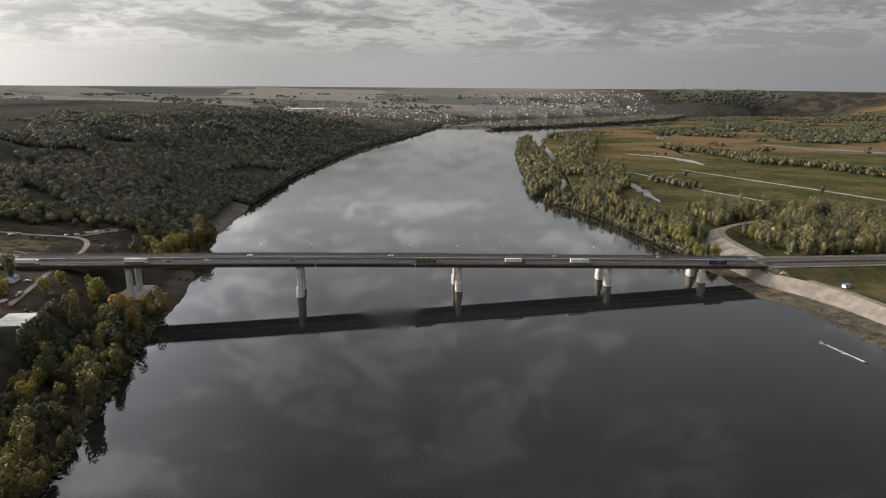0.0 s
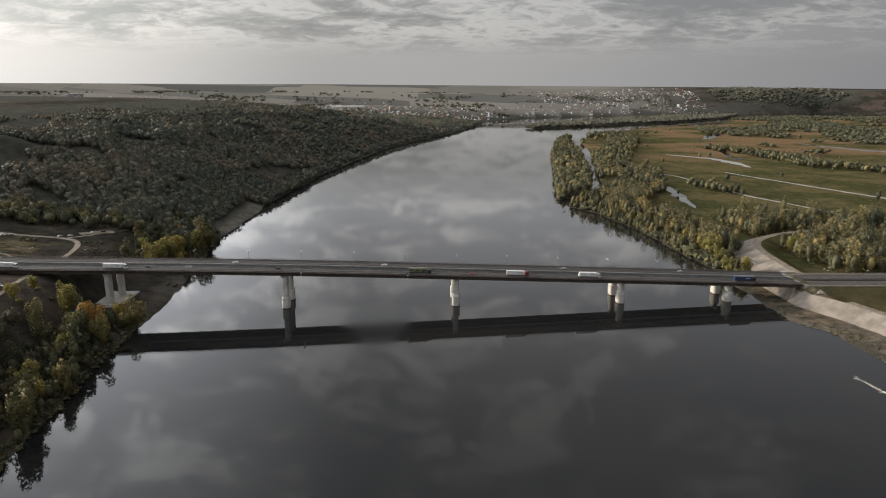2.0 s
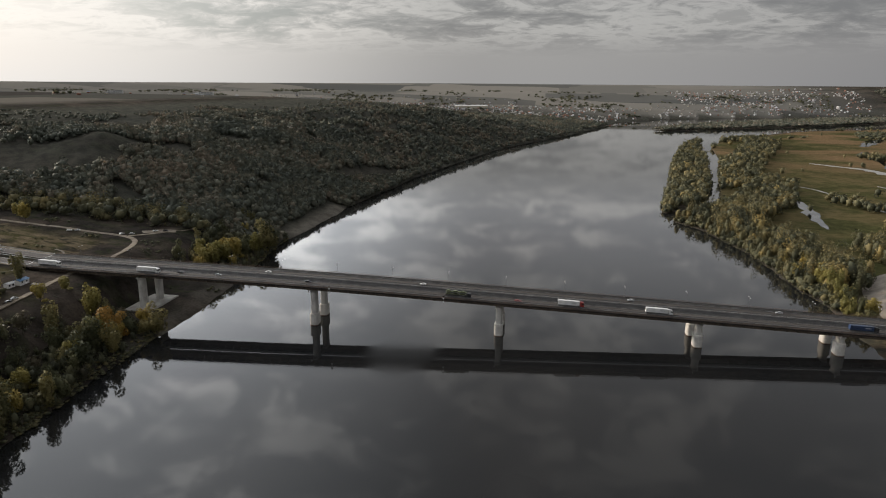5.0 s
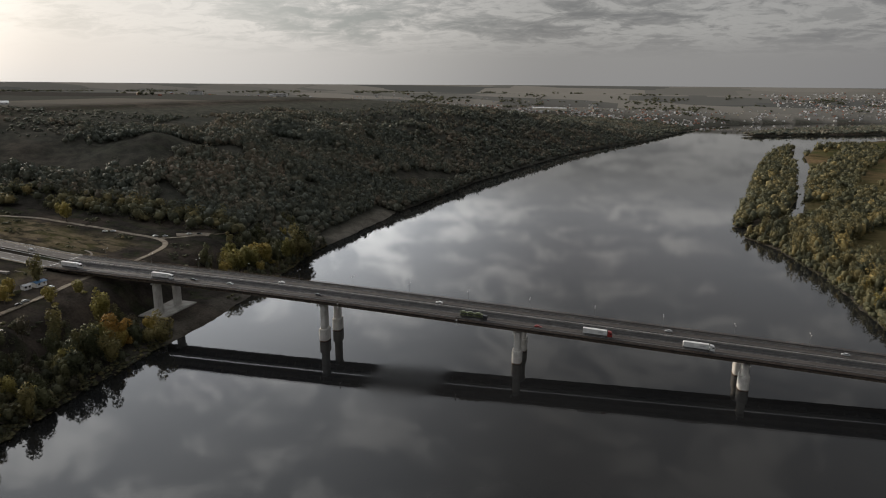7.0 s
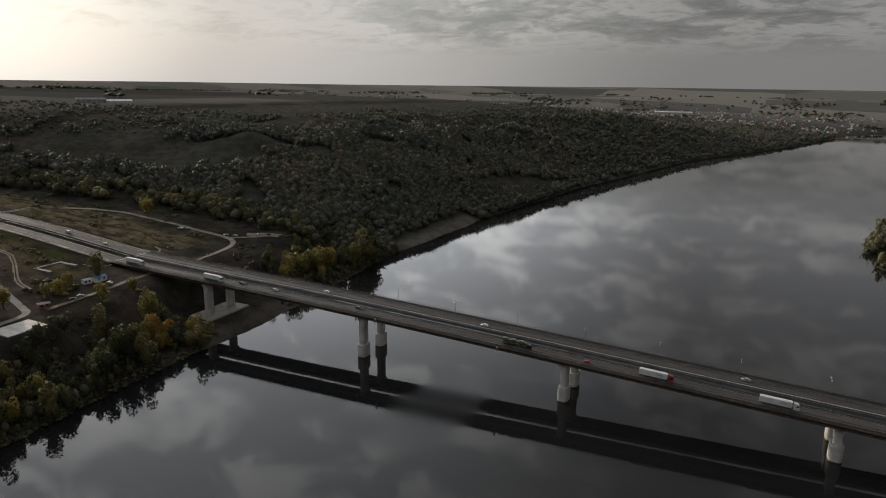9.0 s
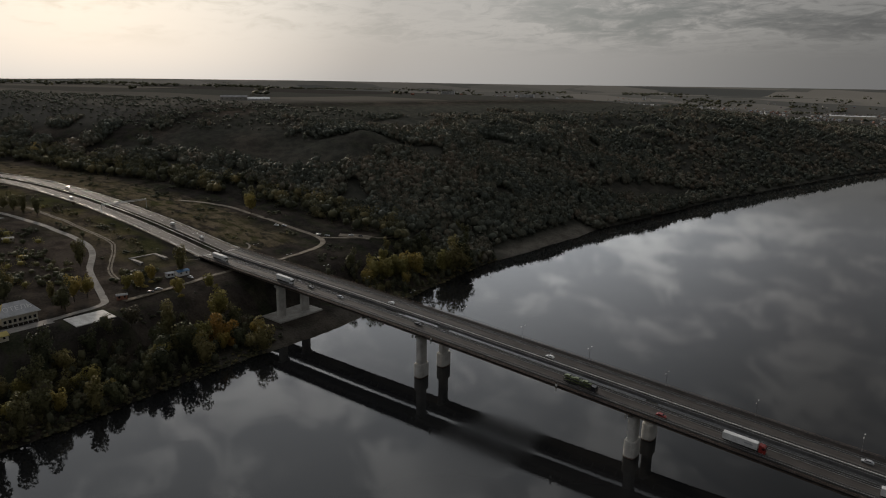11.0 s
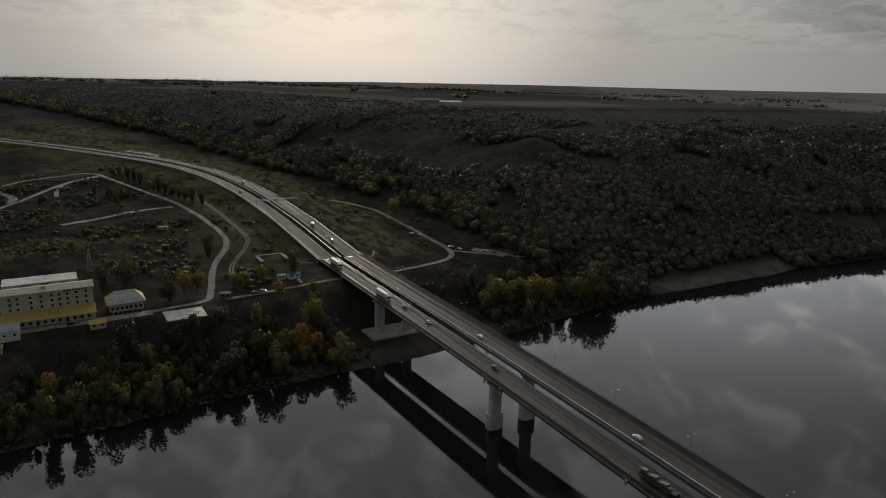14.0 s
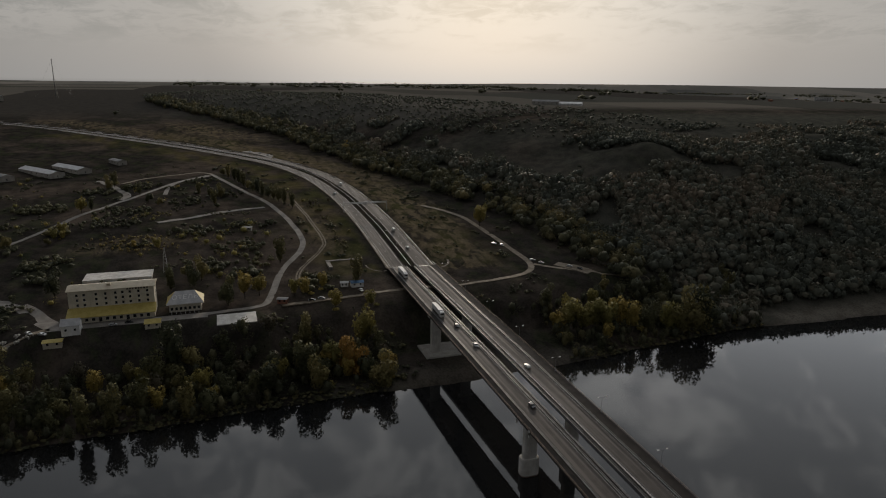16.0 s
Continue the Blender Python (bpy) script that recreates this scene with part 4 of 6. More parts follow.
def flood_woods(x, y, u):
    d = right_d(x, y)
    strip = (d > -1) & (d < 62 + 14 * waves(x, y, 80, 2)) & (y > 125) & (y < 440)
    island = (d > 4) & (d < 26 + 60 * smooth(430, 640, y)) & (y > 440) & (y < 1700) & (ground(x, y) > 0.4)
    ok = strip | island
    for line, w in BELTS:
        ok |= along([(a, b, 0) for a, b in line], x, y)[0] < w * (1 + 0.35 * waves(x, y, 60, 4))
    dense = waves(x, y, 75, 5) + 0.5
    ok |= (x > 330) & (x < 1000) & (y > 40) & (y < 290 - 0.16 * (x - 330)) & (dense > 0)
    ok |= (d > 30) & (u < 0.0025)
    return ok & (d > -1) & (ground(x, y) > 0.25) & (along(ROAD, x, y)[0] > 44) & (along(DIKE_NORTH, x, y)[0] > 18) & (along(DIKE_SOUTH, x, y)[0] > 18)


xy = scatter(rng, 84000, 170, 2300, 30, 2600, flood_woods)
far = np.hypot(xy[:, 0], xy[:, 1] + 480)
xy = xy[(far < 1100) | (rng.uniform(size=len(xy)) < 0.6)][:7600]
tone = np.clip(0.36 + 0.34 * waves(xy[:, 0], xy[:, 1], 60, 8) + rng.normal(size=len(xy)) * 0.25, 0, 1)
near = (xy[:, 1] < 460) & (xy[:, 0] < 640)
wood("flood_plain_woods", "willows and poplars turning yellow on the flood plain", xy[near], rng.uniform(10, 17, near.sum()) * (1 + 0.5 * smooth(8, 26, right_d(xy[near, 0], xy[near, 1]))), tone[near], LEAF_BANK, 300, 23, slim=0.27)
wood("meadow_belts", "belts of olive green trees across the flood plain", xy[~near], rng.uniform(9, 17, (~near).sum()), tone[~near] * 0.8, LEAF_BANK, 42, 31, slim=0.39)


def edge_willows(x, y, u):
    d = right_d(x, y)
    return (d > -1.5) & (d < 15 + 5 * waves(x, y, 40, 3)) & (ground(x, y) > 0.05) & (along(ROAD, x, y)[0] > 70) & (along(DIKE_NORTH, x, y)[0] > 20)


xy = scatter(rng, 26000, 165, 330, 80, 1150, edge_willows)[:1250]
wood("edge_willows", "low grey-green willows leaning over the waterline", xy, rng.uniform(3.5, 8, len(xy)), np.clip(0.22 + rng.normal(size=len(xy)) * 0.16, 0, 1), LEAF_BANK, 60, 36, slim=0.5)


def far_woods(x, y, u):
    g, r = ground(x, y), np.hypot(x, y + 300)
    rim = ((waves(x, y, 900, 3) + 0.7 * waves(x, y, 260, 5) > 0.42) & (r > 2500)) | (((x - 2265) ** 2 + (y - 3660) ** 2 < 330 ** 2) & (u < 0.8))
    east = (x > 900) & (y > 900) & (waves(x, y, 330, 6) > 0.62)
    for line, w in FAR_BELTS:
        east |= along([(a, b, 0) for a, b in line], x, y)[0] < w * (1 + 0.5 * waves(x, y, 170, 4))
    west_plateau = (left_d(x, y) > 500) & (waves(x, y * 2.2, 420, 1) > 0.78)
    return (g > 1.0) & (rim | east | west_plateau) & (r < 4250) & (along(ROAD, x, y)[0] > 60)


xy = np.concatenate([scatter(rng, 52000, -4600, 4600, -300, 4700, far_woods)[:5000], scatter(rng, 9000, 900, 2600, 1250, 2900, far_woods)[:2600]])
tone = np.clip(0.1 + rng.normal(size=len(xy)) * 0.14, 0, 1)
wood("distant_woods", "distant dark woods and tree belts", xy, rng.uniform(8, 14, len(xy)), tone, LEAF_BANK, 12, 24, slim=0.9, fine=False)


def spit_woods(x, y, u):
    d, v = along([(440, 2050, 30), (680, 2270, 100), (1050, 2550, 150), (1480, 2900, 120), (1740, 3110, 30)], x, y)
    return d < v


def knoll_woods(x, y, u):
    return ((x - 2265) ** 2 + (2 * (y - 3640)) ** 2 < (420 + 60 * waves(x, y, 200, 2)) ** 2) & (ground(x, y) > 8) & (u < 0.9)


xy = np.concatenate([scatter(rng, 9000, 300, 1950, 1950, 3300, spit_woods)[:1500], scatter(rng, 3600, 1800, 2720, 3350, 3950, knoll_woods)[:1100]])
wood("spit_woods", "dark woods on the spit and knoll in the river bend", xy, rng.uniform(10, 16, len(xy)), np.clip(0.4 + rng.normal(size=len(xy)) * 0.2, 0, 1), LEAF_WOOD, 18, 28, slim=0.8, fine=False)


def reeds(x, y, u):
    d = right_d(x, y)
    return (d > -1.0) & (d < 16 + 6 * waves(x, y, 40, 1)) & (ground(x, y) > -0.6) & (along(ROAD, x, y)[0] > 26)


xy = scatter(rng, 16000, 170, 290, -260, 440, reeds)[:2600]
wood("bank_reeds", "yellow-green reeds and weeds along the shore", xy, rng.uniform(0.3, 0.7, len(xy)), np.clip(0.2 + rng.normal(size=len(xy)) * 0.2, 0, 1), LEAF_BANK, 10, 29, slim=1.7, category="reeds", fine=False)


def weeds(x, y, u):
    d = left_d(x, y)
    return (d > -1.5) & (d < 9 + 5 * waves(x, y, 30, 2)) & (ground(x, y) > -0.5) & ((y < -38) | (y > 78))


xy = scatter(rng, 9000, -262, -190, -360, 238, weeds)[:1500]
wood("bank_weeds", "low olive weeds and willow shoots at the waterline", xy, rng.uniform(0.7, 2.4, len(xy)), np.clip(0.3 + rng.normal(size=len(xy)) * 0.2, 0, 1), LEAF_BANK, 12, 32, slim=0.9, category="weeds", fine=False)


def bank_fill(x, y, u):
    d = left_d(x, y)
    return (d > 1) & (d < np.where((y < -112) & (y > -225), 45, 54)) & off_roads(x, y) & ((y < -32) | (y > 80) | (x < -272)) & ~((x > -330) & (x < -268) & (y > -214) & (y < -98))


xy = scatter(rng, 6000, -300, -200, -350, 240, bank_fill)[:640]
wood("bank_thicket", "green willow thicket between the larger trees", xy, rng.uniform(5, 11, len(xy)), np.clip(0.2 + rng.normal(size=len(xy)) * 0.16, 0, 1), LEAF_BANK, 170, 30, slim=0.36)


def scrub(x, y, u):
    d = left_d(x, y)
    land = (d > 4) & (d < 520) & (y < hill_foot(x) - 8)
    return land & off_roads(x, y) & (waves(x, y, 62, 3) + 0.7 * waves(x, y, 19, 6) > 0.52 + 0.3 * u) & ~((x > -330) & (x < -266) & (y > -214) & (y < -98)) & (along(ROAD, x, y)[0] > 23)


xy = scatter(rng, 40000, -760, -212, -420, 185, scrub)[:9000]
tone = np.clip(0.05 + rng.normal(size=len(xy)) * 0.12 + 0.3 * waves(xy[:, 0], xy[:, 1], 40, 8), 0, 1)
wood("scrub", "rank weeds and scrub on the river terrace", xy, rng.uniform(0.8, 2.2, len(xy)) * (1 + 0.6 * smooth(-0.2, 0.6, waves(xy[:, 0], xy[:, 1], 60, 5))), tone, LEAF_BANK, 14, 27, slim=0.95, category="scrub", fine=False)


# tall thickets and weed beds of the terrace: middle, half sizes, share of height, hue
BEDS = [(-460, -238, 12, 14, 1.2, 0.5), (-443, -140, 14, 20, 1.1, 0.12), (-403, -107, 12, 20, 1.0, 0.2), (-457, -92, 9, 24, 1.0, 0.05), (-393, -234, 14, 14, 1.1, 0.2), (-534, -262, 16, 22, 1.2, 0.25),
        (-432, -184, 13, 30, 0.6, 0.75), (-415, -168, 8, 24, 0.55, 0.85), (-478, -205, 14, 30, 0.8, 0.1), (-520, -200, 18, 26, 0.9, 0.15), (-500, -170, 10, 18, 0.6, 0.6), (-545, -150, 12, 24, 0.9, 0.1), (-570, -110, 8, 20, 1.2, 0.1),
        (-368, -120, 10, 16, 1.2, 0.1), (-350, -105, 9, 12, 1.2, 0.2), (-372, -92, 12, 10, 0.9, 0.4), (-330, -60, 10, 16, 1.3, 0.15), (-316, -62, 7, 12, 1.2, 0.3), (-620, -190, 16, 24, 0.9, 0.2), (-600, -230, 14, 20, 1.0, 0.1),
        (-365, -225, 10, 14, 1.2, 0.1), (-420, -270, 16, 16, 1.0, 0.2), (-470, -285, 18, 14, 1.0, 0.1), (-640, -140, 8, 14, 1.0, 0.1), (-395, -30, 26, 6, 0.5, 0.5), (-450, -32, 30, 6, 0.5, 0.45), (-510, -35, 28, 7, 0.5, 0.4)]
spots, tall, hue = [], [], []
for cx, cy, rx, ry, share, tone in BEDS:
    n = int(rx * ry * 0.16)
    a, r = rng.uniform(0, 6.283, n), np.sqrt(rng.uniform(0, 1, n)) * rng.uniform(0.7, 1.15, n)
    spots.append(np.stack([cx + rx * r * np.cos(a), cy + ry * r * np.sin(a)], 1))
    tall.append(share * rng.uniform(2.2, 4.6, n))
    hue.append(np.clip(tone + rng.normal(size=n) * 0.1, 0, 1))
spots, tall, hue = np.concatenate(spots), np.concatenate(tall), np.concatenate(hue)
free = off_roads(spots[:, 0], spots[:, 1])
wood("terrace_thicket", "dark bushes and ochre weed beds on the river terrace", spots[free], tall[free], hue[free], LEAF_BANK, 36, 35, slim=0.6, category="bushes")


# ---- pools and ditches of the flood plain ----
for line in WET[1:]:
    pts = curve_points([(x, y, w) for x, y, w in line], 14.0)
    b, rings = Build(), []
    for k, p in enumerate(pts):
        way = pts[min(k + 1, len(pts) - 1)] - pts[max(k - 1, 0)]
        side = Vector((-way.y, way.x, 0)).normalized()
        w = max(p.z, 0.5) * (0.25 if k in (0, len(pts) - 1) else 1.0 + 0.3 * math.sin(k * 1.7) * math.sin(k * 0.61 + 1))
        a, c = Vector((p.x, p.y, 0)) + side * w, Vector((p.x, p.y, 0)) - side * w * (1 + 0.3 * math.sin(k * 2.3))
        z = gz(p.x, p.y) + 0.3
        rings.append([(a.x, a.y, z), (c.x, c.y, z), (c.x, c.y, z - 0.6), (a.x, a.y, z - 0.6)])
    # these three get the sky's reflection as a pale colour instead of water
    dry = line in (WET[1], WET[4], WET[5])
    solid("sandy_ditch" if dry else "water_pool", b.loft(rings), SKY_SAND if dry else WATER, "pale sandy ditch across the meadow, toned like reflected sky" if dry else "narrow pool of still water in the meadow",
          "ditch" if dry else "pool", "ditches in the meadow" if dry else "pools in the meadow", "structure")



# ---- single trees ----
def crown_mesh(name, seed, h, r, count, mat, lobes=7, low=0.16):
    g = np.random.default_rng(seed)
    p, d = clumps(g, count, r, h * (1 - low), lobes)
    q, w = leaf_tris(g, p, d, np.full(count, 0.036 * h + 0.1))
    core, out = heart(g, True, r * 0.68, h * (1 - low) * 0.94)
    q, w = np.concatenate([q, core]), np.concatenate([w, out])
    q[..., 2] += h * low
    return leaf_mesh(name, q, w, mat)


def trunk_build(seed, h, r):
    g, b = random.Random(seed), Build()
    lean = (g.uniform(-0.4, 0.4), g.uniform(-0.4, 0.4))
    k = h * 0.018 + 0.05
    b.tube([(0, 0, -0.8), (lean[0] * 0.3, lean[1] * 0.3, h * 0.3), (lean[0], lean[1], h * 0.75)], [k * 1.5, k, k * 0.3], 7)
    for i in range(5):
        a, z = g.uniform(0, 6.28), h * g.uniform(0.2, 0.5)
        s = r * g.uniform(0.45, 0.75)
        b.tube([(lean[0] * 0.3, lean[1] * 0.3, z), (s * 0.5 * math.cos(a), s * 0.5 * math.sin(a), z + h * 0.12), (s * math.cos(a), s * math.sin(a), z + h * 0.27)], [k * 0.6, k * 0.4, k * 0.12], 5)
    return b


def tree_kind(name, label, category, seed, h, r, count, mat, low=0.14):
    t = thing(name, label, category, "trees on the river bank" if category == "tree" else "bushes", m=pose(0, 0, -400))
    part("trunk", trunk_build(seed, h, r), BARK, t)
    part("crown", crown_mesh("crown", seed + 50, h, r, count, mat, 9 if h > 14 else 7, low), mat, t)
    return t


KINDS = {
    "green": [tree_kind("tree", "broad green willow tree on the bank", "tree", 1, 13, 4.2, 1224, LEAF_GREEN),
              tree_kind("tree", "broad green willow tree on the bank", "tree", 2, 14.5, 4.8, 1326, LEAF_GREEN),
              tree_kind("tree", "tall green poplar tree on the bank", "tree", 3, 18, 3.7, 1258, LEAF_GREEN)],
    "gold": [tree_kind("tree", "tree with yellowing autumn leaves", "tree", 4, 12.5, 3.7, 1156, LEAF_GOLD),
             tree_kind("tree", "tall poplar with yellow autumn leaves", "tree", 5, 15.5, 3.8, 1190, LEAF_GOLD)],
    "orange": [tree_kind("tree", "tree with bright orange autumn leaves", "tree", 6, 12, 4.2, 1190, LEAF_ORANGE)],
    "grey": [tree_kind("tree", "thin greyish tree losing its leaves", "tree", 7, 11, 3.8, 714, LEAF_GREY)],
    "bush": [tree_kind("bush", "low rounded green bush in dry grass", "bush", 8, 4.2, 3.2, 170, LEAF_GREEN, 0.0),
             tree_kind("bush", "low yellowish bush in dry grass", "bush", 9, 3.6, 3.4, 150, LEAF_GOLD, 0.0)],
}
pick_rng = random.Random(5)


def plant(kind, x, y, size=1.0, sink=0.15):
    proto = pick_rng.choice(KINDS[kind])
    s = size * pick_rng.uniform(0.85, 1.15)
    m = pose(x, y, gz(x, y) - sink, 0, 0, pick_rng.uniform(0, 360)) @ Matrix.Diagonal((s, s, s * pick_rng.uniform(0.9, 1.1), 1))
    return copy_thing(proto, m)


def spread(count, x0, x1, y0, y1, gap, ok, taken):
    """Spots at least gap apart where ok(x, y) holds."""
    out = []
    for _ in range(count * 40):
        if len(out) >= count:
            break
        x, y = pick_rng.uniform(x0, x1), pick_rng.uniform(y0, y1)
        if all((x - a) ** 2 + (y - b) ** 2 > gap * gap for a, b in taken) and bool(ok(np.array([x]), np.array([y]))[0]):
            out.append((x, y))
            taken.append((x, y))
    return out


def yards(x, y):
    """False where buildings, slabs and yards stand."""
    bad = (x > -330) & (x < -287) & (y > -212) & (y < -122)
    bad |= (x > -293) & (x < -264) & (y > -128) & (y < -97)
    bad |= (x > -376) & (x < -350) & (y > -208) & (y < -160)
    bad |= (x > -380) & (x < -340) & (y > -52) & (y < -20)
    bad |= (x > -290) & (x < -272) & (y > -206) & (y < -150)
    bad |= (x > -324) & (x < -310) & (y > -46) & (y < -24)
    return ~bad


taken = []
# marked trees of the bank
for kind, x, y, s in (("orange", -242, -54, 1.4), ("gold", -245, -62, 1.2), ("orange", -239, -48, 1.1), ("gold", -246, -66, 1.0), ("gold", -234, -56, 0.9), ("gold", -247, -160, 0.95), ("gold", -243, -182, 1.0),
                      ("gold", -237, -130, 1.05), ("gold", -232, -172, 0.9), ("gold", -287, -31, 1.0), ("gold", -318, -97, 0.95), ("gold", -226, -236, 1.0),
                      ("gold", -254, 84, 1.2), ("gold", -256, 93, 1.35), ("gold", -253, 102, 1.3), ("gold", -255, 110, 1.4), ("gold", -251, 117, 1.5), ("gold", -252, 127, 1.45), ("gold", -247, 136, 1.4), ("green", -245, 147, 1.2), ("gold", -238, 158, 1.5), ("green", -238, 166, 1.8), ("green", -236, 174, 1.85), ("green", -236, 183, 1.6), ("gold", -421, 95, 1.1),
                      ("gold", -432, 101, 0.9), ("gold", -453, -232, 0.8), ("gold", -521, -230, 0.9), ("green", -318, -34, 1.1), ("green", -308, -116, 0.9),
                      ("gold", 250, 104, 1.15), ("gold", 252, 120, 1.3), ("gold", 249, 136, 1.2), ("gold", 258, 152, 1.1), ("gold", 262, 170, 1.2), ("gold", 254, 186, 1.0)):
    plant(kind, x, y, s)
    taken.append((x, y))
# row along the service road, clumps on the terrace: kind, size, spots
for kind, s, spots in (("green", 0.75, [(-669, -113), (-655, -108), (-638, -102), (-622, -98), (-609, -94), (-595, -90), (-581, -86), (-571, -82), (-561, -78), (-552, -73), (-543, -69), (-532, -65), (-522, -61), (-509, -55)]),
                       ("green", 0.7, [(-624, -217), (-602, -204), (-588, -191), (-551, -180), (-539, -170), (-530, -224), (-575, -137), (-567, -127), (-558, -117)]),
                       ("bush", 1.35, [(-455, -109), (-440, -101), (-431, -93), (-428, -84), (-457, -95), (-432, -147), (-423, -137), (-417, -129), (-423, -120), (-450, -153)]),
                       ("bush", 1.3, [(-386, -118), (-388, -110), (-382, -102), (-385, -94), (-401, -105), (-358, -128), (-352, -120)]),
                       ("gold", 0.6, [(-416, -179), (-410, -163), (-442, -236), (-445, -231)]),
                       ("green", 0.85, [(-353, -140), (-347, -132), (-334, -150), (-335, -137), (-303, -116), (-370, -79), (-337, -216)]),
                       ("gold", 0.9, [(-315, -106), (-309, -76), (-306, -69), (-288, -53), (-315, -57)])):
    for x, y in spots:
        plant(kind, x, y, s)
        taken.append((x, y))
fringe = spread(105, -286, -204, -340, -14, 5.6, lambda x, y: (left_d(x, y) > 0.8) & (left_d(x, y) < np.where((y < -112) & (y > -225), 47, 58)) & yards(x, y) & off_roads(x, y) & ((y < -28) | (x < -268)), taken)
for x, y in fringe:
    plant(pick_rng.choices(["green", "gold", "grey", "bush"], [7, 1.7, 1.2, 0.6])[0], x, y, pick_rng.uniform(0.8, 1.3))
for x, y in spread(28, -300, -218, 40, 245, 5.5, lambda x, y: (left_d(x, y) > 1) & (left_d(x, y) < 60) & off_roads(x, y) & (y > 78), taken):
    plant(pick_rng.choices(["green", "gold", "bush"], [7, 1.3, 2])[0], x, y, pick_rng.uniform(0.6, 0.95))
for x, y in spread(12, -620, -296, -330, -14, 9, lambda x, y: yards(x, y) & off_roads(x, y) & (waves(x, y, 70, 2) > -0.1), taken):
    plant(pick_rng.choices(["green", "gold", "grey"], [6, 1.2, 1])[0], x, y, pick_rng.uniform(0.45, 0.8))
for x, y in spread(80, -680, -292, -340, 0, 6, lambda x, y: yards(x, y) & off_roads(x, y) & (waves(x, y, 55, 4) > -0.2), taken):
    plant("bush", x, y, pick_rng.uniform(0.5, 1.25))
for x, y in spread(30, 236, 300, 52, 215, 5.5, lambda x, y: (right_d(x, y) > 3) & (right_d(x, y) < 48) & (along(DIKE_NORTH, x, y)[0] > 33), taken):
    plant(pick_rng.choices(["green", "gold", "bush"], [5, 2, 2])[0], x, y, pick_rng.uniform(0.6, 1.0))
for x, y in spread(22, 330, 470, -60, 170, 8, lambda x, y: (along(ROAD, x, y)[0] > 30) & (along(DIKE_NORTH, x, y)[0] > 14) & (along(DIKE_SOUTH, x, y)[0] > 14) & (y > 40), taken):
    plant(pick_rng.choices(["green", "grey", "gold"], [5, 3, 2])[0], x, y, pick_rng.uniform(0.7, 1.05))
for protos in KINDS.values():
    for proto in protos:
        for ob in (*proto.children_recursive, proto):
            bpy.data.objects.remove(ob)


# ---- lining of the guide dikes ----
def lining(name, line, side, slope, label):
    pts = curve_points(line, 6.0)
    dike = thing(name, label, "embankment", "", "structure")
    for k in range(len(pts) - 1):
        p, q = pts[k], pts[k + 1]
        ways = [(pts[min(i + 1, len(pts) - 1)] - pts[max(i - 1, 0)]).normalized() for i in (k, k + 1)]
        edge = [Vector((-w.y, w.x, 0)) * side for w in ways]
        b = Build()
        rows = []
        for f in (0.006, 0.994):
            c, s = p.lerp(q, f), edge[0].lerp(edge[1], f)
            top, foot_ = c + s * 3.6, c + s * (4.0 + (c.z - 2.6) / slope)
            rows.append((top.x, top.y, top.z + 0.3, foot_.x, foot_.y, 2.9))
        (a, c) = rows
        lip = 1.4
        b.loft([[(a[0], a[1], a[2]), (c[0], c[1], c[2]), (c[3], c[4], c[5]), (a[3], a[4], a[5])],
                [(a[0], a[1], a[2] - lip), (c[0], c[1], c[2] - lip), (c[3], c[4], c[5] - lip - 1), (a[3], a[4], a[5] - lip - 1)]])
        part("slope_slab", b, SLAB, dike)
    track = ribbon(pts, -3.4, 3.4, 0.25, 1.5)
    part("crest_track", track, DIRT, dike)
    return dike


lining("guide_dike_north", DIKE_NORTH, 1, 0.46, "curved guide dike faced with pale concrete slabs")
lining("guide_dike_south", DIKE_SOUTH[2:], -1, 0.75, "guide dike faced with pale concrete slabs")


# ---- abutments ----
for x, s, low in ((X0, 1, 24.0), (X1, -1, 5.0)):
    ab = thing("abutment", "grey concrete bridge abutment with sloped wing walls", "abutment", "bridge abutments")
    z = float(deck_z(x))
    ya, yb = -4.2 + skew(x) - 0.3, 31.6 + skew(x)
    part("front_wall", Build().box(min(x - s * 2.4, x + s * 0.2), max(x - s * 2.4, x + s * 0.2), ya, yb, low, z - 3.35), CONCRETE, ab)
    part("seat_wall", Build().box(min(x - s * 2.4, x - s * 0.5), max(x - s * 2.4, x - s * 0.5), ya, yb, z - 3.3, z - 0.3), CONCRETE, ab)
    for y, t in ((ya - 0.3, -1), (yb + 0.3, 1)):
        w = Build()
        w.loft([[(x + s * 1.0, y - 0.3, low), (x - s * 14, y - 0.3, low + 1), (x - s * 14, y - 0.3, z + 0.2), (x - s * 2, y - 0.3, z + 0.2)],
                [(x + s * 1.0, y + 0.3, low), (x - s * 14, y + 0.3, low + 1), (x - s * 14, y + 0.3, z + 0.2), (x - s * 2, y + 0.3, z + 0.2)]])
        part("wing_wall", w, CONCRETE, ab)
        cone = Build()
        ring = [(x - s * 12 + s * (15 * math.sin(a)), y + t * (0.5 + 13 * math.cos(a)), 0) for a in np.linspace(0.0, 1.57, 7)]
        top = (x - s * 12, y + t * 0.5, z - 2.2)
        base = [(px_, py_, max(gz(px_, py_), 0) + 0.25) for px_, py_, _ in ring]
        for a, c in zip(base, base[1:]):
            cone.quad(top, a, c)
            cone.quad((top[0], top[1], top[2] - 1), (a[0], a[1], a[2] - 1), (c[0], c[1], c[2] - 1))
        part("slope_cone", cone, SLAB, ab)


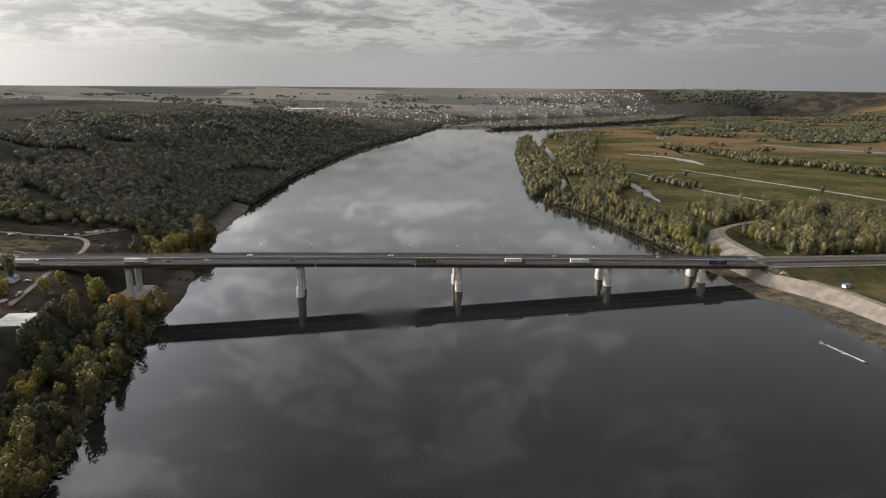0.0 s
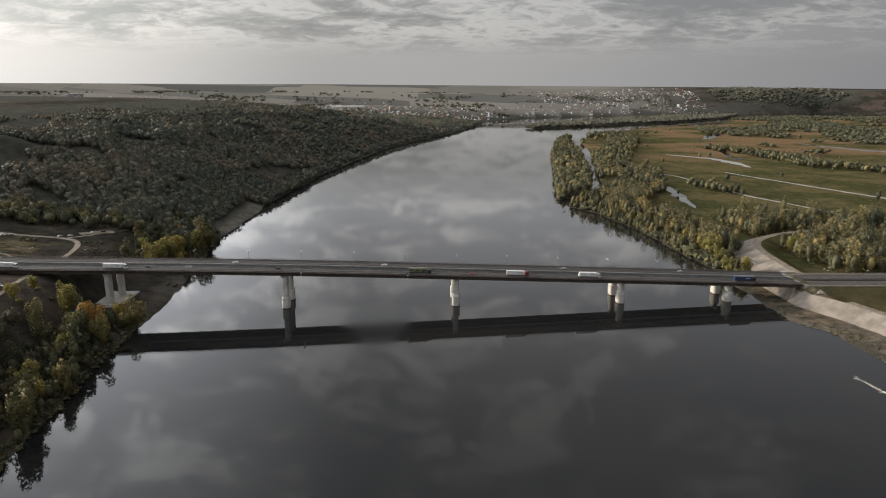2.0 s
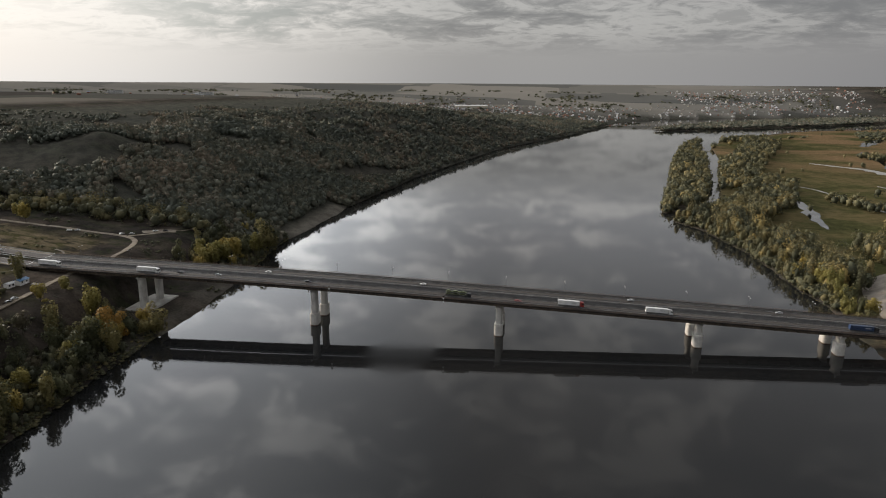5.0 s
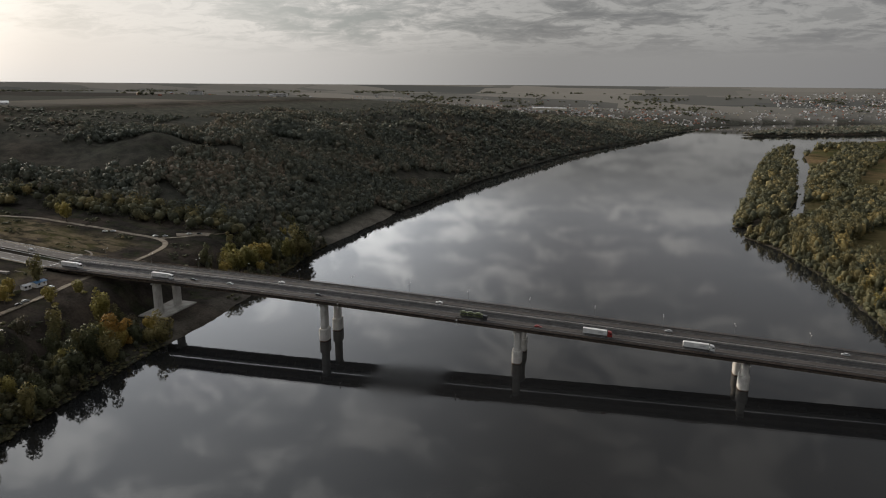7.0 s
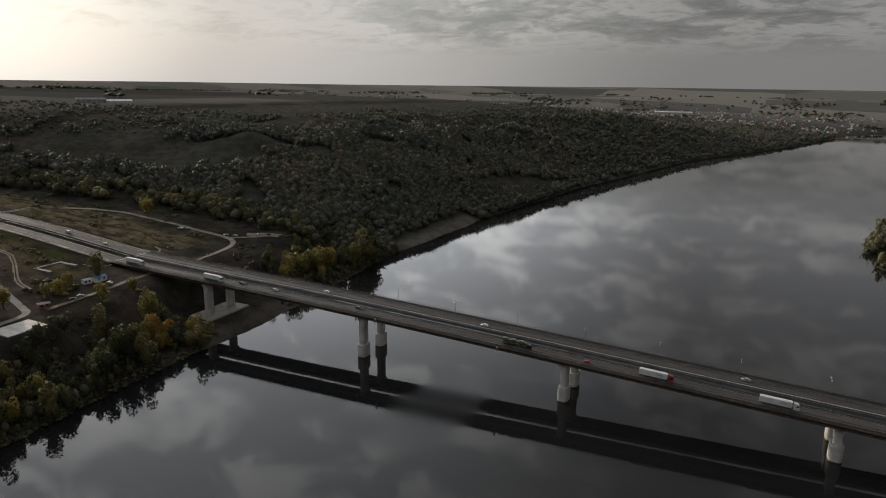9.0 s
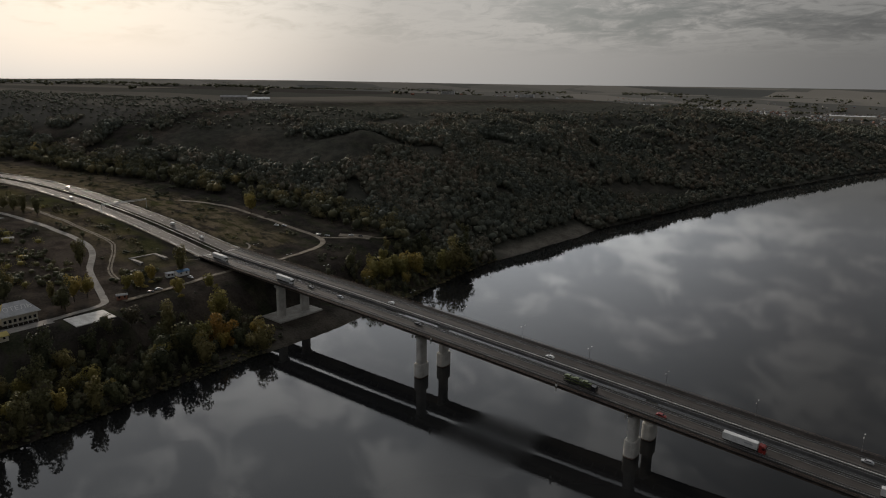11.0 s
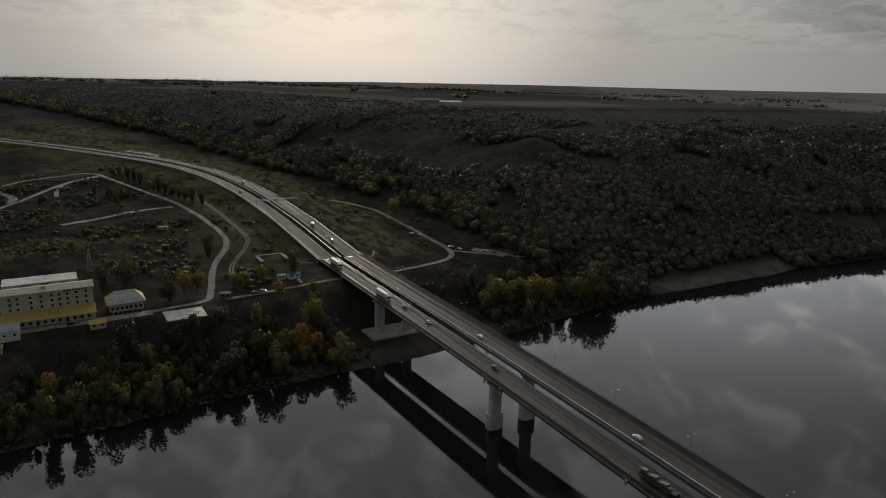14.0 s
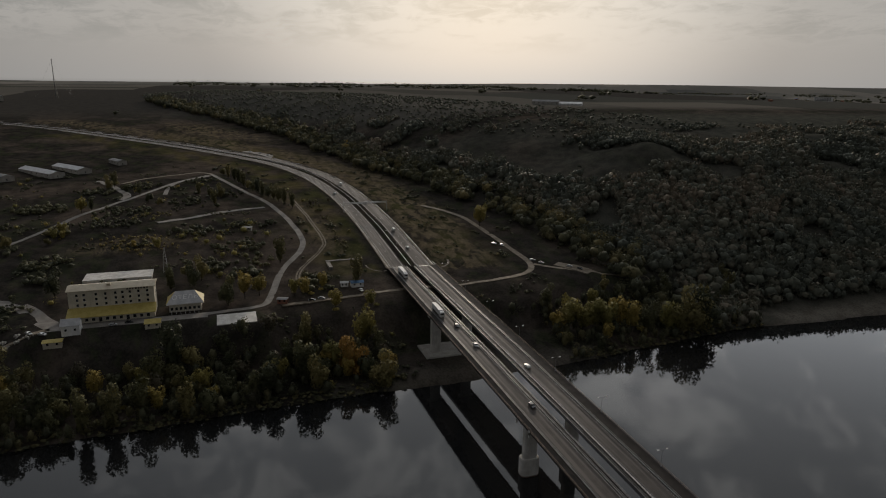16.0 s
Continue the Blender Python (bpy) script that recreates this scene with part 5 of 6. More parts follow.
# ---- lamps on the bridge ----
def lamp_post():
    lamp = thing("street_lamp", "tall grey street lamp with two curved arms", "street lamp", "lamps along the bridge", m=pose(0, 0, -400))
    part("pole", Build().tube([(0, 0, 0), (0, 0, 6.6)], [0.09, 0.05], 8).box(-0.2, 0.2, -0.2, 0.2, 0, 0.4), STEEL, lamp)
    for s in (-1, 1):
        arm = part("arm", Build().tube([(0, 0, 6.3), (0, s * 0.5, 6.8), (0, s * 1.1, 7.0), (0, s * 1.7, 7.05)], 0.04, 6), STEEL, lamp)
        part("lamp_head", Build().loft([[(-0.22, s * 1.5, 6.98), (0.22, s * 1.5, 6.98), (0.26, s * 2.3, 7.02), (-0.26, s * 2.3, 7.02)],
                                        [(-0.16, s * 1.5, 7.16), (0.16, s * 1.5, 7.16), (0.2, s * 2.3, 7.18), (-0.2, s * 2.3, 7.18)]]), WHITE, arm, "white lamp head")
    return lamp


WHITE = plain("white_paint", (0.72, 0.71, 0.69), (0.82, 0.81, 0.80), 2, 0.3, 0.5)
lamp = lamp_post()
for k in range(-8, 7):
    x = 2.5 + 40.25 * k
    copy_thing(lamp, pose(x, DECKS[1] + 8.9 + skew(x), float(deck_z(x)) + 0.12))
for k in range(9):
    x = 293 + 32.8 * k
    copy_thing(lamp, pose(x, 15.0, ramp(x, (265, 14, 300, 12.6, 600, 10.5))) @ Matrix.Scale(1.15, 4))
for x, y in ((-372, 9.8), (-405, 9.6), (-438, 9.2)):
    copy_thing(lamp, pose(x, y, float(along(ROAD, np.array([x]), np.array([y]))[1][0])))
for ob in (*lamp.children_recursive, lamp):
    bpy.data.objects.remove(ob)

# sign gantry over the road
gan = thing("sign_gantry", "light steel gantry across the road", "gantry")
for y in (-11.5, 28.5):
    z = gz(-487, y)
    part("post", Build().tube([(-487, y, z - 0.5), (-487, y, 54.7)], 0.3, 8), ZINC, gan)
beam = Build()
for dx, dz in ((-0.5, 0), (0.5, 0), (-0.5, 1.0), (0.5, 1.0)):
    beam.tube([(-487 + dx, -11.5, 53.6 + dz), (-487 + dx, 28.5, 53.6 + dz)], 0.13, 5)
for k in range(20):
    y = -11.5 + 2 * k
    beam.tube([(-487.5, y, 53.6), (-486.5, y + 2, 54.6)], 0.07, 4).tube([(-486.5, y, 53.6), (-487.5, y + 2, 54.6)], 0.07, 4)
part("beam", beam, ZINC, gan)

# paved slope under the eastern bridge end
apron = thing("bank_apron", "pale concrete apron under the bridge end", "embankment", "", "structure")
for k in range(10):
    y = -14 + 5.6 * k
    part("slope_slab", Build().loft([[(265.5, y, 10.2), (265.5, y + 5.45, 10.2), (253.5, y + 5.45, 1.9), (253.5, y, 1.9)], [(265.5, y, 9.2), (265.5, y + 5.45, 9.2), (253.5, y + 5.45, 0.5), (253.5, y, 0.5)]]), SLAB, apron)

crest, toe = ((265.5, -14.1, 10.2), (268.5, -21, 10.8), (272, -29, 11.3), (275.7, -37.6, 11.6)), ((253.5, -14.1, 1.9), (256.5, -23, 2.2), (260, -32, 2.5), (264.6, -42, 2.9))
for k in range(3):
    top, low = (crest[k], crest[k + 1]), (toe[k + 1], toe[k])
    ring = [*top, *low]
    part("slope_slab", Build().loft([ring, [(x, y, z - 1.2) for x, y, z in ring]]), SLAB, apron)

# navigation boards on the railing
for x in (-113.0, -36.0):
    z, y = float(deck_z(x)), DECKS[0] + skew(x) - 7.35
    sign = thing("navigation_board", "narrow black and white navigation board on the railing", "sign", "navigation boards")
    for k in range(4):
        part("panel", Build().box(x - 0.45, x + 0.45, y - 0.12, y + 0.02, z - 2.6 + 1.15 * k, z - 1.5 + 1.15 * k), WHITE if k % 2 == 0 else BARK, sign)
    part("bracket", Build().box(x - 0.08, x + 0.08, y + 0.02, y + 0.3, z - 2.4, z + 1.9), STEEL, sign)



# ---- vehicles ----
RUBBER = plain("rubber", (0.018, 0.018, 0.018), (0.03, 0.03, 0.03), 0.5, 0.1, 0.9)
GLASS = plain("dark_glass", (0.012, 0.014, 0.016), (0.02, 0.022, 0.025), 1, 0.3, 0.08, 0.0, 0.6)
TARP = plain("white_tarp", (0.60, 0.60, 0.59), (0.74, 0.74, 0.73), 2.5, 0.3, 0.6, streak=0.15)
CHASSIS = plain("chassis", (0.03, 0.03, 0.03), (0.06, 0.058, 0.055), 1, 0.2, 0.7)


def paint(name, c):
    return plain(name, tuple(v * 0.9 for v in c), c, 1.5, 0.3, 0.3, 0.0, 0.5)


PAINTS = {"white": paint("paint_white", (0.72, 0.72, 0.71)), "red": paint("paint_red", (0.30, 0.035, 0.03)), "silver": paint("paint_silver", (0.42, 0.43, 0.44)),
          "black": paint("paint_black", (0.03, 0.03, 0.034)), "blue": paint("paint_blue", (0.024, 0.045, 0.10)), "green": paint("paint_olive", (0.16, 0.19, 0.08))}


def wheel(parent, x, y, r=0.5, w=0.35):
    b = Build()
    b.loft([[(x + r * math.cos(a), y + s, r + r * math.sin(a)) for a in (i * 6.2832 / 12 for i in range(12))] for s in (-w / 2, w / 2)])
    tyre = part("wheel", b, RUBBER, parent)
    hub = Build()
    hub.loft([[(x + r * 0.5 * math.cos(a), y + s, r + r * 0.5 * math.sin(a)) for a in (i * 6.2832 / 8 for i in range(8))] for s in (-w / 2 - 0.02, w / 2 + 0.02)])
    part("rim", hub, ZINC, tyre)


def truck(label, colour, trailer):
    t = thing("semi_truck", label, "truck", "lorries on the bridge")
    part("chassis", Build().box(-8.2, 8.0, -0.9, 0.9, 0.7, 1.15), CHASSIS, t)
    part("trailer_box", Build().box(-8.3, 5.2, -1.27, 1.27, 1.17, 4.0, 0.06), trailer, t, "long box trailer")
    part("side_skirt", Build().box(-2.5, 3.0, -1.2, 1.2, 0.55, 1.0, 0.05), CHASSIS, t)
    cab = Build()
    cab.loft([[(5.7, y, 0.6), (8.25, y, 0.6), (8.25, y, 1.9), (8.05, y, 3.0), (7.6, y, 3.5), (5.7, y, 3.8)] for y in (-1.24, 1.24)])
    cab_ob = part("cab", cab, PAINTS[colour], t, colour + " tractor cab")
    part("windscreen", Build().loft([[(8.275, y, 2.0), (8.09, y, 2.98), (8.03, y, 2.98), (8.2, y, 2.0)] for y in (-1.1, 1.1)]), GLASS, cab_ob)
    for s in (-1, 1):
        part("side_window", Build().box(6.9, 7.9, s * 1.25 - 0.02, s * 1.25 + 0.02, 2.1, 2.9), GLASS, cab_ob)
        for x in (-6.9, -5.6, -4.3, 5.0, 7.4):
            wheel(t, x, s * 1.05)
        part("lettering", Build().box(0.2, 3.4, s * 1.285 - 0.01, s * 1.285 + 0.01, 2.5, 3.0), PAINTS["silver"], t, "small faded grey lettering on the side")
    return t


def car(label, colour, cat="car", group="cars on the bridge", van=False):
    c = thing(cat, label, cat, group)
    side = [(-2.15, 0.35), (2.15, 0.35), (2.2, 0.75), (1.1, 0.95), (0.5, 1.42), (-1.2, 1.45), (-1.85, 1.0), (-2.2, 0.95)]
    if van:
        side = [(-2.6, 0.35), (2.5, 0.35), (2.6, 1.0), (1.9, 1.2), (1.3, 2.1), (-2.6, 2.15), (-2.65, 1.0), (-2.65, 0.6)]
    body = Build()
    body.loft([[(x, y, z if z < 1.0 else z) for x, z in side] for y in (-0.86, 0.86)])
    b = part("body", body, PAINTS[colour], c)
    k = 1.0 if not van else 1.35
    for s in (-1, 1):
        part("side_window", Build().box(-1.2 if not van else 0.3, 0.55 if not van else 1.2, s * 0.87 - 0.01, s * 0.87 + 0.01, k, k + 0.36), GLASS, b)
        for x in (-1.35, 1.35):
            wheel(c, x if not van else x * 1.2, s * 0.78, 0.33, 0.2)
    if not van:
        part("windscreen", Build().quad((1.06, -0.7, 0.985), (1.06, 0.7, 0.985), (0.54, 0.68, 1.42), (0.54, -0.68, 1.42)), GLASS, b)
    return c


def carrier():
    t = thing("car_transporter", "dark car transporter loaded with greenish cars", "truck")
    part("chassis", Build().box(-8.5, 8.0, -1.0, 1.0, 0.7, 1.1), CHASSIS, t)
    part("cab", Build().loft([[(5.9, y, 0.6), (8.3, y, 0.6), (8.3, y, 1.9), (8.0, y, 3.0), (5.9, y, 3.1)] for y in (-1.24, 1.24)]), PAINTS["black"], t)
    for z in (1.15, 2.65):
        part("ramp_deck", Build().box(-8.5, 5.6, -1.2, 1.2, z, z + 0.1), CHASSIS, t)
    for x in (-8.2, -4.6, -1.0, 2.4, 5.4):
        for s in (-1, 1):
            part("upright", Build().box(x - 0.08, x + 0.08, s * 1.2 - 0.06, s * 1.2 + 0.06, 1.2, 2.7), CHASSIS, t)
    for s in (-1, 1):
        for x in (-6.6, -5.4, -4.2, 5.0, 7.2):
            wheel(t, x, s * 1.05)
    return t


def on_deck(x, y, turn=0.0):
    slope = math.degrees(math.atan2(float(deck_z(x + 5) - deck_z(x - 5)), 10))
    m = pose(x, y + skew(x), float(deck_z(x)) + 0.1) @ Euler((0, -radians(slope), 0)).to_matrix().to_4x4()
    return m @ pose(0, 0, 0, 0, 0, turn)


for label, colour, x in (("white box lorry with a pale cab on the bridge", "white", -246), ("white box lorry near the bridge's end", "white", -322),
                         ("white box lorry with a red cab on the bridge", "red", 46), ("white box lorry driving over the bridge", "white", 101)):
    truck(label, colour, TARP).matrix_basis = on_deck(x, 1.8)
truck("dark lorry with a blue tarpaulin over the river", "black", PAINTS["blue"]).matrix_basis = on_deck(222, 1.8)
carrier().matrix_basis = on_deck(-27, 1.8)
for row, z in ((0, 1.28), (1, 2.78)):
    for k in range(3):
        load = car("greenish new car on a transporter", "green", "car", "cars on the transporter")
        load.matrix_basis = on_deck(-27, 1.8) @ pose(-6.2 + 4.7 * k, 0, z - 0.02, 0, 0, 0)
for colour, x, y, turn in (("silver", -196, 5.6, 0), ("black", -131, 5.4, 0), ("white", -54, 20.2, 180), ("silver", 86, 23.6, 180), ("black", -224, 5.4, 0), ("white", -166, 20.4, 180), ("red", 12, 1.8, 0), ("silver", 180, 23.6, 180)):
    car(colour + " car on the bridge roadway", colour).matrix_basis = on_deck(x, y, turn)
for colour, x, side, van in (("white", -424, -9.8, True), ("white", -381, -9.0, False), ("black", -520, -9.6, False), ("white", -600, -9.6, True), ("silver", -560, 9.8, False), ("silver", 420, 9.8, False), ("white", 520, -9.8, True)):
    d, z = along(ROAD, np.array([x]), np.array([13.0]))
    line = curve_points([p for p in ROAD if p[0] <= -340] if x < 0 else [(266, 14.7, 14.0), (300, 15, 12.6), (600, 15.5, 10.5)], 4.0)
    k = min(range(1, len(line) - 1), key=lambda i: abs(line[i].x - x))
    way = line[k + 1] - line[k - 1]
    nrm = Vector((-way.y, way.x, 0)).normalized()
    spot = line[k] + nrm * side
    c = car(("white van" if van else colour + " car") + " on the asphalt road by the bridge", colour, "van" if van else "car", "cars on the road", van)
    c.matrix_basis = pose(spot.x, spot.y, spot.z + 0.1, 0, -math.degrees(math.atan2(way.z, way.xy.length)), math.degrees(math.atan2(way.y, way.x)))
for colour, x, y, turn in (("white", -308, -33, 10), ("silver", -300, -60, 70), ("black", -299, -66, 75), ("white", -376, 90, 40), ("silver", -372, 95, 25), ("white", -283, -212, 60), ("white", -286, -219, 40), ("black", -289, -170, 90), ("silver", -287, -178, 90), ("white", -338, 106, 70), ("silver", -331, 110, 30), ("white", -320, 128, 50), ("black", -313, 133, 20), ("white", -796, -55, 30), ("silver", -812, -64, 35), ("white", -824, -76, 40)):
    car(colour + " parked car beside the track", colour, "car", "parked cars").matrix_basis = pose(x, y, gz(x, y) + 0.12, 0, 0, turn)


# ---- hotel and yard ----
CREAM = plain("cream_wall", (0.52, 0.47, 0.38), (0.62, 0.57, 0.47), 4, 0.4, 0.85, streak=0.2)
YELLOW = plain("yellow_roof", (0.42, 0.33, 0.09), (0.52, 0.42, 0.14), 3, 0.4, 0.6)
BEIGE = plain("beige_roof", (0.45, 0.39, 0.29), (0.55, 0.48, 0.36), 3, 0.4, 0.6)
PALE_ROOF = plain("pale_roof", (0.40, 0.40, 0.41), (0.52, 0.52, 0.53), 3, 0.4, 0.55)
GREY_ROOF = plain("grey_roof", (0.20, 0.20, 0.20), (0.34, 0.33, 0.32), 6, 0.6, 0.8)
DARK_SIGN = plain("dark_sign", (0.05, 0.04, 0.035), (0.08, 0.06, 0.05), 1, 0.2, 0.7)
BLUE_ROOF = plain("blue_roof", (0.07, 0.16, 0.30), (0.11, 0.22, 0.38), 2, 0.3, 0.5)
BRICK_RED = plain("red_brick", (0.24, 0.10, 0.07), (0.32, 0.15, 0.10), 3, 0.3, 0.85)

hotel = thing("hotel_building", "cream four-storey hotel with a yellow lower roof", "building")
hx0, hx1, hy0, hy1, hz = -316.0, -303.0, -202.0, -157.0, 28.3
part("wall", Build().box(hx0, hx1, hy0, hy1, hz - 1, 45.0), CREAM, hotel)
part("annex_wall", Build().box(hx1 + 0.02, -295.5, hy0, hy1, hz - 1, 31.9), CREAM, hotel)
roof = Build()
roof.loft([[(hx0 - 0.8, y, 45.02), (hx1 + 0.8, y, 45.02), (hx1 + 0.8, y, 45.3), ((hx0 + hx1) / 2, y, 47.0), (hx0 - 0.8, y, 45.3)] for y in (hy0 - 0.8, hy1 + 0.8)])
part("roof", roof, BEIGE, hotel)
part("roof_hatch", Build().box(-308.5, -306, -182, -180, 45.6, 47.6), BEIGE, hotel)
low = Build()
low.loft([[(hx1 + 0.02, y, 35.2), (-294.0, y, 32.2), (-294.0, y, 31.93), (hx1 + 0.02, y, 31.93)] for y in (hy0 - 0.6, hy1 + 0.6)])
part("annex_roof", low, YELLOW, hotel, "sloped yellow sheet-metal roof")
cols = [-197.5, -193.8, -187.6, -182.7, -177.5, -173.8, -169.9, -165.3, -160.6]
for z in (36.7, 39.7, 42.6):
    for y in cols:
        w = part("window", Build().box(hx1 - 0.02, hx1 + 0.05, y - 0.6, y + 0.6, z - 0.75, z + 0.75), GLASS, hotel)
        part("window_frame", Build().box(hx1 - 0.01, hx1 + 0.09, y - 0.75, y + 0.75, z - 0.92, z - 0.76), WHITE, w)
for k in range(12):
    y = -199.5 + 3.55 * k
    part("window" if k % 4 else "door", Build().box(-295.52, -295.4, y - 0.8, y + 0.8, 28.6 if k % 4 == 0 else 29.3, 31.0), GLASS, hotel)
for k in range(8):
    y = -171.5 + 1.5 * k
    part("sign_letter", Build().box(hx1 + 0.06, hx1 + 0.3, y, y + 1.0 - 0.15 * (k % 3), 44.0, 44.0 + 0.9 + 0.15 * (k % 2)), DARK_SIGN, hotel, "small dark letter of a roof sign")
for y in (hy0 - 0.02, hy1 - 0.08):
    for z in (36.7, 39.7, 42.6):
        part("window", Build().box(-311, -309.8, y, y + 0.1, z - 0.75, z + 0.75), GLASS, hotel)

cafe = thing("cafe_building", "low building with a pale lettered hip roof", "building")
part("wall", Build().box(-314, -300.5, -149.5, -131.5, 27.6, 33.6), CREAM, cafe)
eave = [(-315.4, -151, 33.62), (-299, -151, 33.62), (-299, -130, 33.62), (-315.4, -130, 33.62)]
ra, rb = (-307.2, -146, 39.2), (-307.2, -135, 39.2)
part("roof_slope", Build().quad(eave[1], eave[2], rb, ra), PALE_ROOF, cafe)
part("roof_slope", Build().quad(eave[3], eave[0], ra, rb), PALE_ROOF, cafe)
part("roof_end", Build().quad(eave[0], eave[1], ra), YELLOW, cafe, "yellow hipped roof end")
part("roof_end", Build().quad(eave[2], eave[3], rb), YELLOW, cafe, "yellow hipped roof end")
part("eave_board", Build().loft([[(x, y, z - d) for x, y, z in eave] for d in (0.02, 0.35)]), WHITE, cafe)
for k in range(7):
    y = -148.0 + 2.5 * k
    part("window", Build().box(-300.52, -300.4, y - 0.7, y + 0.7, 29.5, 31.2), GLASS, cafe)
    part("terrace_post", Build().box(-296.6, -296.4, y - 0.1, y + 0.1, 27.9, 30.6), WHITE, cafe)
word = bpy.data.curves.new("roof_word", "FONT")
word.body, word.size, word.extrude, word.align_x, word.align_y = "ОТЕЛЬ", 4.4, 0.03, "CENTER", "CENTER"
word.materials.append(WHITE)
word_ob = new("roof_word", word)
word_ob.parent = cafe
word_ob["label"] = "white painted word on the roof"
slope = math.degrees(math.atan2(39.2 - 33.62, 307.2 - 299))
word_ob.matrix_basis = pose(-303.0, -140.5, 36.4, 0, 0, 90) @ pose(0, 0, 0, slope, 0, 0)


def hut(name, label, cat, x, y, lx, ly, h, rise, wall, roof_mat, turn=0.0, z=None, win=2, group=""):
    """A small gabled house: walls, two-sided roof, openings."""
    zz = gz(x, y) if z is None else z
    b = thing(name, label, cat, group, m=pose(x, y, zz, 0, 0, turn))
    part("wall", Build().loft([[(sx, -ly / 2, -0.8), (sx, ly / 2, -0.8), (sx, ly / 2, h), (sx, 0, h + rise * 0.96), (sx, -ly / 2, h)] for sx in (-lx / 2, lx / 2)]), wall, b)
    o = 0.45
    r = Build()
    for s in (-1, 1):
        r.loft([[(sx, 0, h + rise + 0.02), (sx, s * (ly / 2 + o), h + 0.02 - o * rise / (ly / 2)), (sx, s * (ly / 2 + o), h + 0.2 - o * rise / (ly / 2)), (sx, 0, h + rise + 0.2)] for sx in (-lx / 2 - o, lx / 2 + o)])
    part("roof", r, roof_mat, b)
    for k in range(win):
        xx = -lx / 2 + lx * (k + 0.5) / win
        for s in (-1, 1):
            part("window", Build().box(xx - 0.55, xx + 0.55, s * ly / 2 - 0.04, s * ly / 2 + 0.04, h * 0.4, h * 0.4 + 1.2), GLASS, b)
    part("door", Build().box(lx / 2 - 0.03, lx / 2 + 0.04, -0.5, 0.5, 0, 2.05), CHASSIS, b)
    return b


hut("gatehouse", "small white gabled house beside the hotel", "house", -284.5, -198, 9, 7.5, 5.2, 2.6, WHITE, PALE_ROOF, 90, gz(-284.5, -198) - 0.6)
hut("kiosk", "small kiosk with a yellow hip roof", "kiosk", -283, -157, 8, 6, 2.8, 1.5, CREAM, YELLOW, 90, gz(-283, -157) - 0.8)
hut("shed", "low shed with a pale yellow roof", "shed", -277, -206, 9, 5, 2.6, 0.6, CREAM, YELLOW, 90, gz(-277, -206) - 0.5)
hut("shed", "small shed with a blue metal roof", "shed", -317, -34, 8, 5, 2.8, 0.9, WHITE, BLUE_ROOF, 90)
hut("shed", "small white shed with a pale roof", "shed", -319, -42, 5, 4, 2.6, 0.7, WHITE, PALE_ROOF, 80)
hut("shed", "small rusty shed by the road end", "shed", -300, -84, 6, 4, 2.6, 0.5, BRICK_RED, GREY_ROOF, 70)
hut("shed", "small ruined grey shed among bushes", "shed", -445, -98, 7, 5, 2.4, 0.4, CONCRETE, GREY_ROOF, 75)
hut("shed", "small blue and white cabin on the dike", "shed", 318, -30, 6, 3.5, 2.7, 0.3, WHITE, BLUE_ROOF, 20)

flat = Build().box(-288, -270.5, -123, -101, 24, 28.55, 0.1)
solid("loading_slab", flat, PALE, "pale concrete platform near the river bank", "slab")
solid("parking_lot", Build().box(-372, -355, -204, -163, 30.0, float(np.max(ground(np.array([-372.0, -372.0]), np.array([-204.0, -163.0])))) + 0.15), PALE, "cracked pale concrete parking lot", "parking lot")
yard = Build()
yard.box(-294.9, -286.6, -212, -128, 27.0, 28.42)
solid("hotel_yard", yard, GREY_ROAD, "grey paved yard in front of the hotel", "yard", "", "structure")
ruin = thing("foundation", "bare pale concrete foundation of a lost building", "foundation")
for a in ((-368, -366, -47, -26), (-366, -350, -47, -44.5), (-366, -350, -28.5, -26)):
    part("floor_strip", Build().box(*a, 27, max(gz(a[0], a[2]), gz(a[1], a[3])) + 0.3), GREY_ROAD, ruin)

heap_rng = random.Random(17)
for x, y, r in ((-284, -219, 2.6), (-281, -224, 2.2), (-287, -225, 1.8), (-278, -229, 2.4), (-283, -231, 1.6)):
    pile = Build()
    for k in range(14):
        a, q = heap_rng.uniform(0, 6.28), r * math.sqrt(heap_rng.random())
        px_, py_, e = x + q * math.cos(a), y + q * math.sin(a), heap_rng.uniform(0.25, 0.6)
        z = gz(px_, py_) + (r - q) * 0.45 - 0.2
        turn = heap_rng.uniform(0, 1.5)
        pile.loft([[(px_ + e * w * math.cos(turn + b * 1.571), py_ + e * w * math.sin(turn + b * 1.571), z + h) for b in range(4)] for w, h in ((1.1, -0.5), (1.3, 0.1), (0.8, e))])
    solid("rubble_heap", pile, CONCRETE, "heap of pale broken concrete beside the drive", "rubble", "rubble heaps")

mast = thing("lattice_mast", "grey steel lattice mast", "mast")
bx, by, bz = -366.0, -155.0, gz(-366, -155)
for sx in (-1, 1):
    for sy in (-1, 1):
        part("leg", Build().tube([(bx + sx * 1.6, by + sy * 1.6, bz - 0.5), (bx + sx * 0.3, by + sy * 0.3, bz + 17)], 0.09, 5), ZINC, mast)
for k in range(7):
    a, c = 1.6 - 0.186 * k, 1.6 - 0.186 * (k + 1)
    for sx, sy, ex, ey in ((-1, -1, 1, -1), (1, -1, 1, 1), (1, 1, -1, 1), (-1, 1, -1, -1)):
        part("brace", Build().tube([(bx + sx * a, by + sy * a, bz + 2.43 * k), (bx + ex * c, by + ey * c, bz + 2.43 * (k + 1))], 0.05, 4), ZINC, mast)

